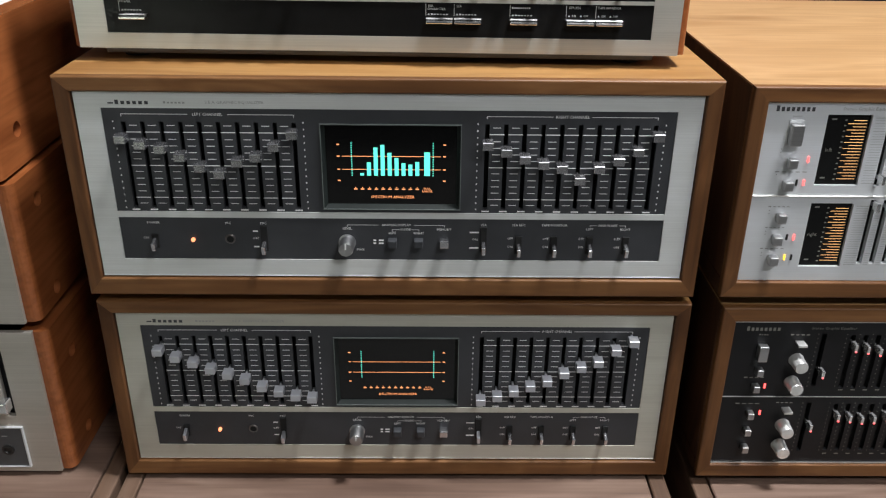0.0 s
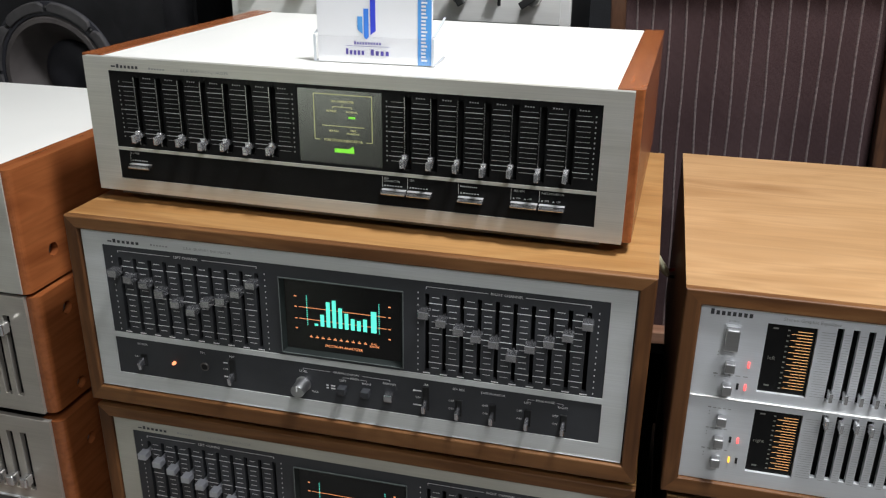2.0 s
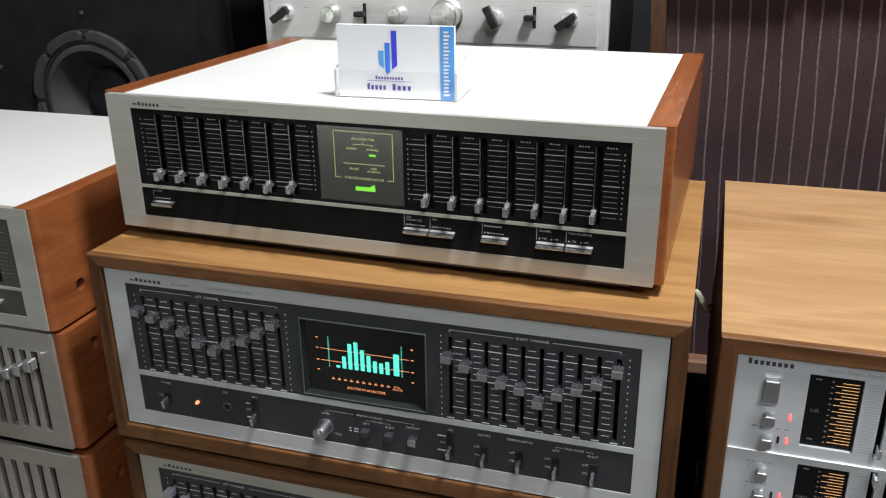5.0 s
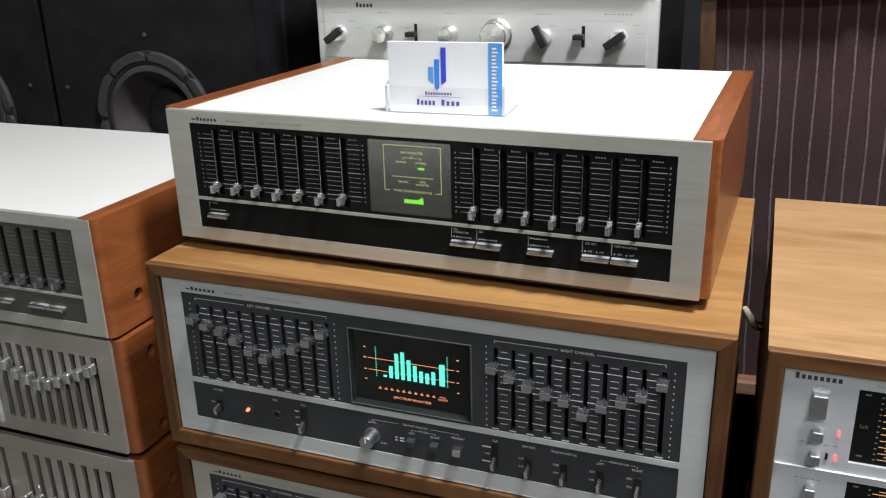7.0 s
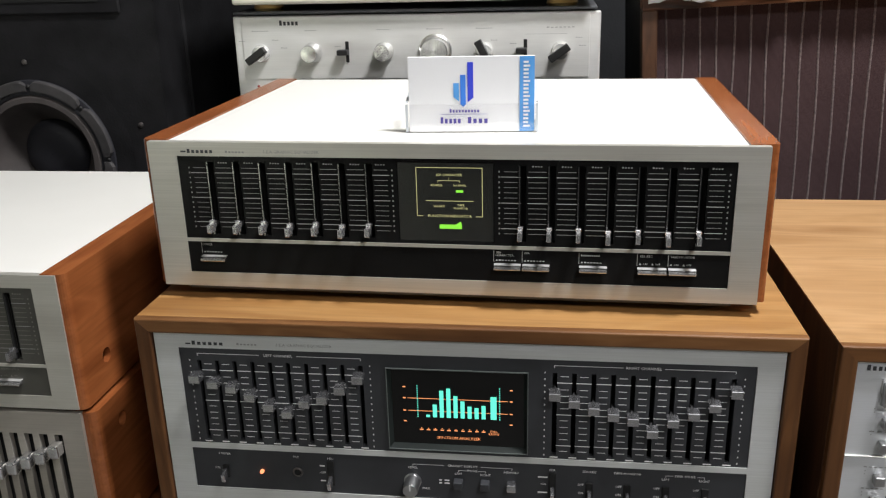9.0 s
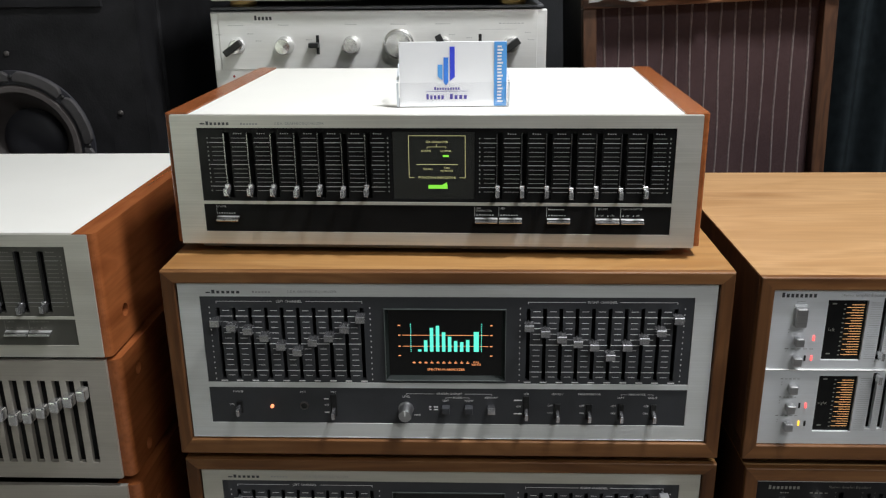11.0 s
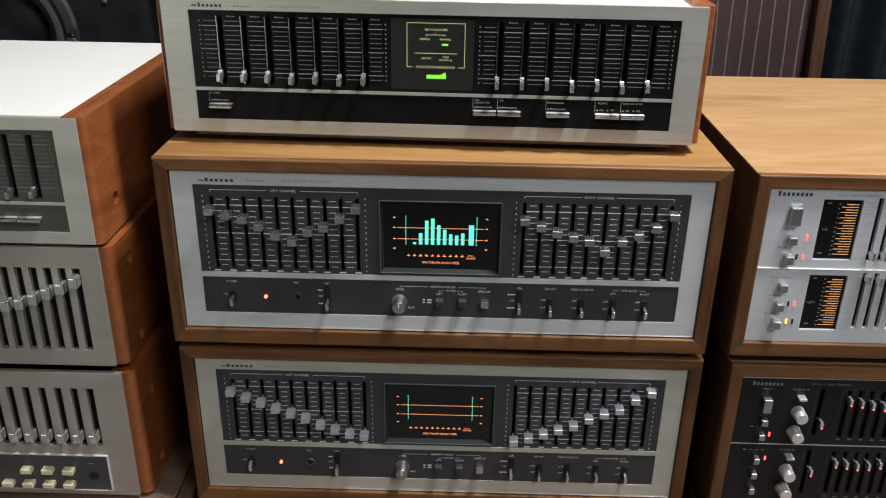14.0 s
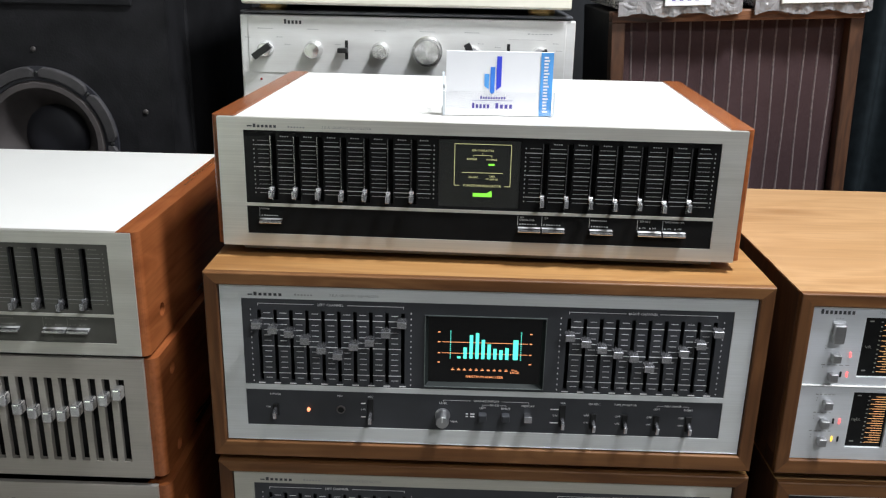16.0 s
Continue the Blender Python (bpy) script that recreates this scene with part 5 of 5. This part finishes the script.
def wrapped_box(x0, x1, y0, y1, h, marks, label):
    root = thing("wrapped_box", TILTED @ pose((x0 + x1) / 2 - 0.3165, y0 - 0.455, 0.4810), label, "box", "plastic-wrapped boxes on the loudspeaker")
    w = (x1 - x0) / 2
    bm = boxed(-w, w, 0.0, y1 - y0, 0.0, h, 0.008, 3)
    bmesh.ops.subdivide_edges(bm, edges=bm.edges[:], cuts=3, use_grid_fill=True)
    rnd = random.Random(int(x0 * 1000))
    for v in bm.verts:
        if v.co.z > 0.004:
            v.co += Vector((rnd.uniform(-1, 1), rnd.uniform(-1, 1), rnd.uniform(-0.6, 0.6))) * 0.0035
    part("wrapping", bm, wrap, root, "crinkled clear plastic wrapping")
    fb = boxed(-w, w, -0.0020, 0.0030, -0.0050, 0.012)
    bmesh.ops.subdivide_edges(fb, edges=[e for e in fb.edges if abs(e.verts[0].co.x - e.verts[1].co.x) > 0.01], cuts=26)
    for v in fb.verts:
        low = v.co.z < 0.0
        k = rnd.uniform(-1, 1)
        v.co.z += (0.0026 * math.sin(v.co.x * 95) + 0.0012 * k) if low else 0.0
        v.co.y += -0.002 + 0.0016 * math.sin(v.co.x * 260) + 0.0006 * k
    part("wrapping_flap", fb, wrap, root, "loose hem of clear plastic")
    lab = part("paper_label", boxed(*marks, -0.0075, -0.0045, 0.006, h - 0.01, 0.0004), label_paper, root, "white paper label")
    bm = bmesh.new()
    x = marks[0] + 0.008
    while x < marks[1] - 0.014:
        mark(bm, x, x + 0.0045, 0.012, 0.0155, -0.0080)
        x += 0.0095
    part("label_writing", bm, ink_navy, lab)


wrapped_box(0.166, 0.318, 0.449, 0.70, 0.06, (-0.020, 0.036), "box wrapped in crinkled clear plastic with white label")
wrapped_box(0.334, 0.476, 0.451, 0.70, 0.07, (-0.040, 0.060), "box wrapped in clear plastic with a written label")


def plug_cable():
    """Cream plug on a dark red lead that hangs in the gap beside the walnut case."""
    root = thing("plug_lead", pose(0.2405, 0.196, 1.0), "cream plug on a dark red lead between the cases", "cable")
    body = turned([(0.0018, -0.012), (0.0034, -0.008), (0.0038, -0.001), (0.0030, 0.004), (0.0033, 0.007), (0.0022, 0.011)], axis="z", segments=20)
    body.transform(pose(0.0015, 0, 0.032, 0, -32, 0))
    part("plug", body, plain("ivory_plastic", (0.66, 0.62, 0.42), 0.45), root, "ivory plastic plug")
    for k, off in enumerate((0.0, 0.004)):
        cu = bpy.data.curves.new("lead", "CURVE")
        cu.dimensions, cu.bevel_depth, cu.bevel_resolution = "3D", 0.0015, 2
        sp = cu.splines.new("BEZIER")
        pts = [(0.0050, off, 0.0255 + 0.4 * off), (0.0095, off + 0.002, 0.0215 + 1.0 * off), (0.0142, off + 0.006, 0.0190 + 1.5 * off)]
        sp.bezier_points.add(len(pts) - 1)
        for bp, c in zip(sp.bezier_points, pts):
            bp.co, bp.handle_left_type, bp.handle_right_type = c, "AUTO", "AUTO"
        tmp = bpy.data.objects.new("lead", cu)
        scene.collection.objects.link(tmp)
        bpy.context.view_layer.update()
        me = bpy.data.meshes.new_from_object(tmp)
        bpy.data.objects.remove(tmp)
        me.materials.clear()
        me.materials.append(red_wire if k else knob_black)
        ob = new("lead", me)
        ob.parent = root


plug_cable()


# ---- card holder on the white lid ----


def card_holder():
    m = pose(0.0062, 0.0752, 1.2238, 0, 0, 2.5)
    root = thing("card_holder", m, "clear acrylic business card holder on the white lid", "card holder")
    w = 0.0478
    part("base", boxed(-w, w, -0.0015, 0.042, 0.0002, 0.0009, 0.0), acrylic, root)
    part("front_lip", boxed(-w, w, -0.0032, -0.0012, 0.0010, 0.0215, 0.0004), acrylic, root)
    for s in (-1, 1):
        a, b = sorted((s * w, s * (w - 0.0018)))
        bm = bmesh.new()
        prof = [(-0.0010, 0.0025), (0.042, 0.0025), (0.042, 0.032), (-0.0010, 0.0225)]
        f = [bm.verts.new((a, y, z)) for y, z in prof]
        g = [bm.verts.new((b, y, z)) for y, z in prof]
        bm.faces.new(f)
        bm.faces.new(list(reversed(g)))
        for i in range(4):
            j = (i + 1) % 4
            bm.faces.new((f[j], f[i], g[i], g[j]))
        bmesh.ops.recalc_face_normals(bm, faces=bm.faces[:])
        wall = part("side_wall", bm, acrylic, root)
        for p, q in ((prof[3], prof[2]), ((-0.0010, 0.0012), (0.042, 0.0012)), ((-0.0030, 0.0012), (-0.0030, 0.0215))):
            eb = bmesh.new()
            u = (Vector((0, q[0] - p[0], q[1] - p[1]))).normalized()
            n = Vector((0, -u.z, u.y)) * 0.0003
            ring = [[eb.verts.new(Vector((x, c[0], c[1])) + sg * n) for x, sg in ((a, -1), (b, -1), (b, 1), (a, 1))] for c in (p, q)]
            for i in range(4):
                eb.faces.new((ring[0][i], ring[0][(i + 1) % 4], ring[1][(i + 1) % 4], ring[1][i]))
            eb.faces.new(ring[1])
            eb.faces.new(list(reversed(ring[0])))
            bmesh.ops.recalc_face_normals(eb, faces=eb.faces[:])
            part("polished_edge", eb, acrylic_edge, wall)
    for o in root.children:
        o.visible_shadow = False
    cards = thing("business_card", m @ pose(0, 0, 0.0010), "white business card with blue bar emblem in the holder", "business card")
    h, cw = 0.0535, 0.0905
    part("paper", boxed(-cw / 2, cw / 2, 0.0, 0.0045, 0.0, h), card_white, cards)
    y = -0.0004

    def fx(u):
        return -cw / 2 + u * cw

    def bar(name, u0, u1, v0, v1, tip, mat):
        bm = bmesh.new()
        a, b, c, d = fx(u0), fx(u1), v0 * h, v1 * h
        lo = [(a, y, c + (tip[0] * h)), (b, y, c + (tip[1] * h)), (b, y, d), (a, y, d)]
        if tip[2]:
            lo = [((a + b) / 2, y, c)] + lo[1:] + [lo[0]]
        bm.faces.new([bm.verts.new(p) for p in lo])
        part(name, bm, mat, cards)

    bar("emblem_bar", 0.358, 0.402, 0.41, 0.655, (0.06, 0.0, False), ink_light)
    bar("emblem_bar", 0.413, 0.456, 0.335, 0.765, (0.035, 0.035, True), ink_mid)
    bar("emblem_bar", 0.471, 0.517, 0.40, 0.93, (0.0, 0.06, False), ink_deep)
    bar("side_band", 0.882, 0.999, 0.0, 1.0, (0, 0, False), ink_light)
    bm = bmesh.new()
    for i in range(18):
        v = 0.06 + 0.050 * i
        mark(bm, fx(0.912), fx(0.952 if i % 4 else 0.964), v * h, (v + 0.028) * h, y - 0.0003)
    part("band_writing", bm, card_white, cards)
    bm = bmesh.new()
    word_bar(bm, fx(0.325), fx(0.57), 0.285 * h, 0.0026, y, 10)
    mark(bm, fx(0.25), fx(0.636), 0.235 * h, 0.241 * h, y)
    word_bar(bm, fx(0.25), fx(0.425), 0.155 * h, 0.0046, y, 5)
    word_bar(bm, fx(0.47), fx(0.645), 0.155 * h, 0.0046, y, 4)
    part("card_writing", bm, ink_navy, cards)


card_holder()
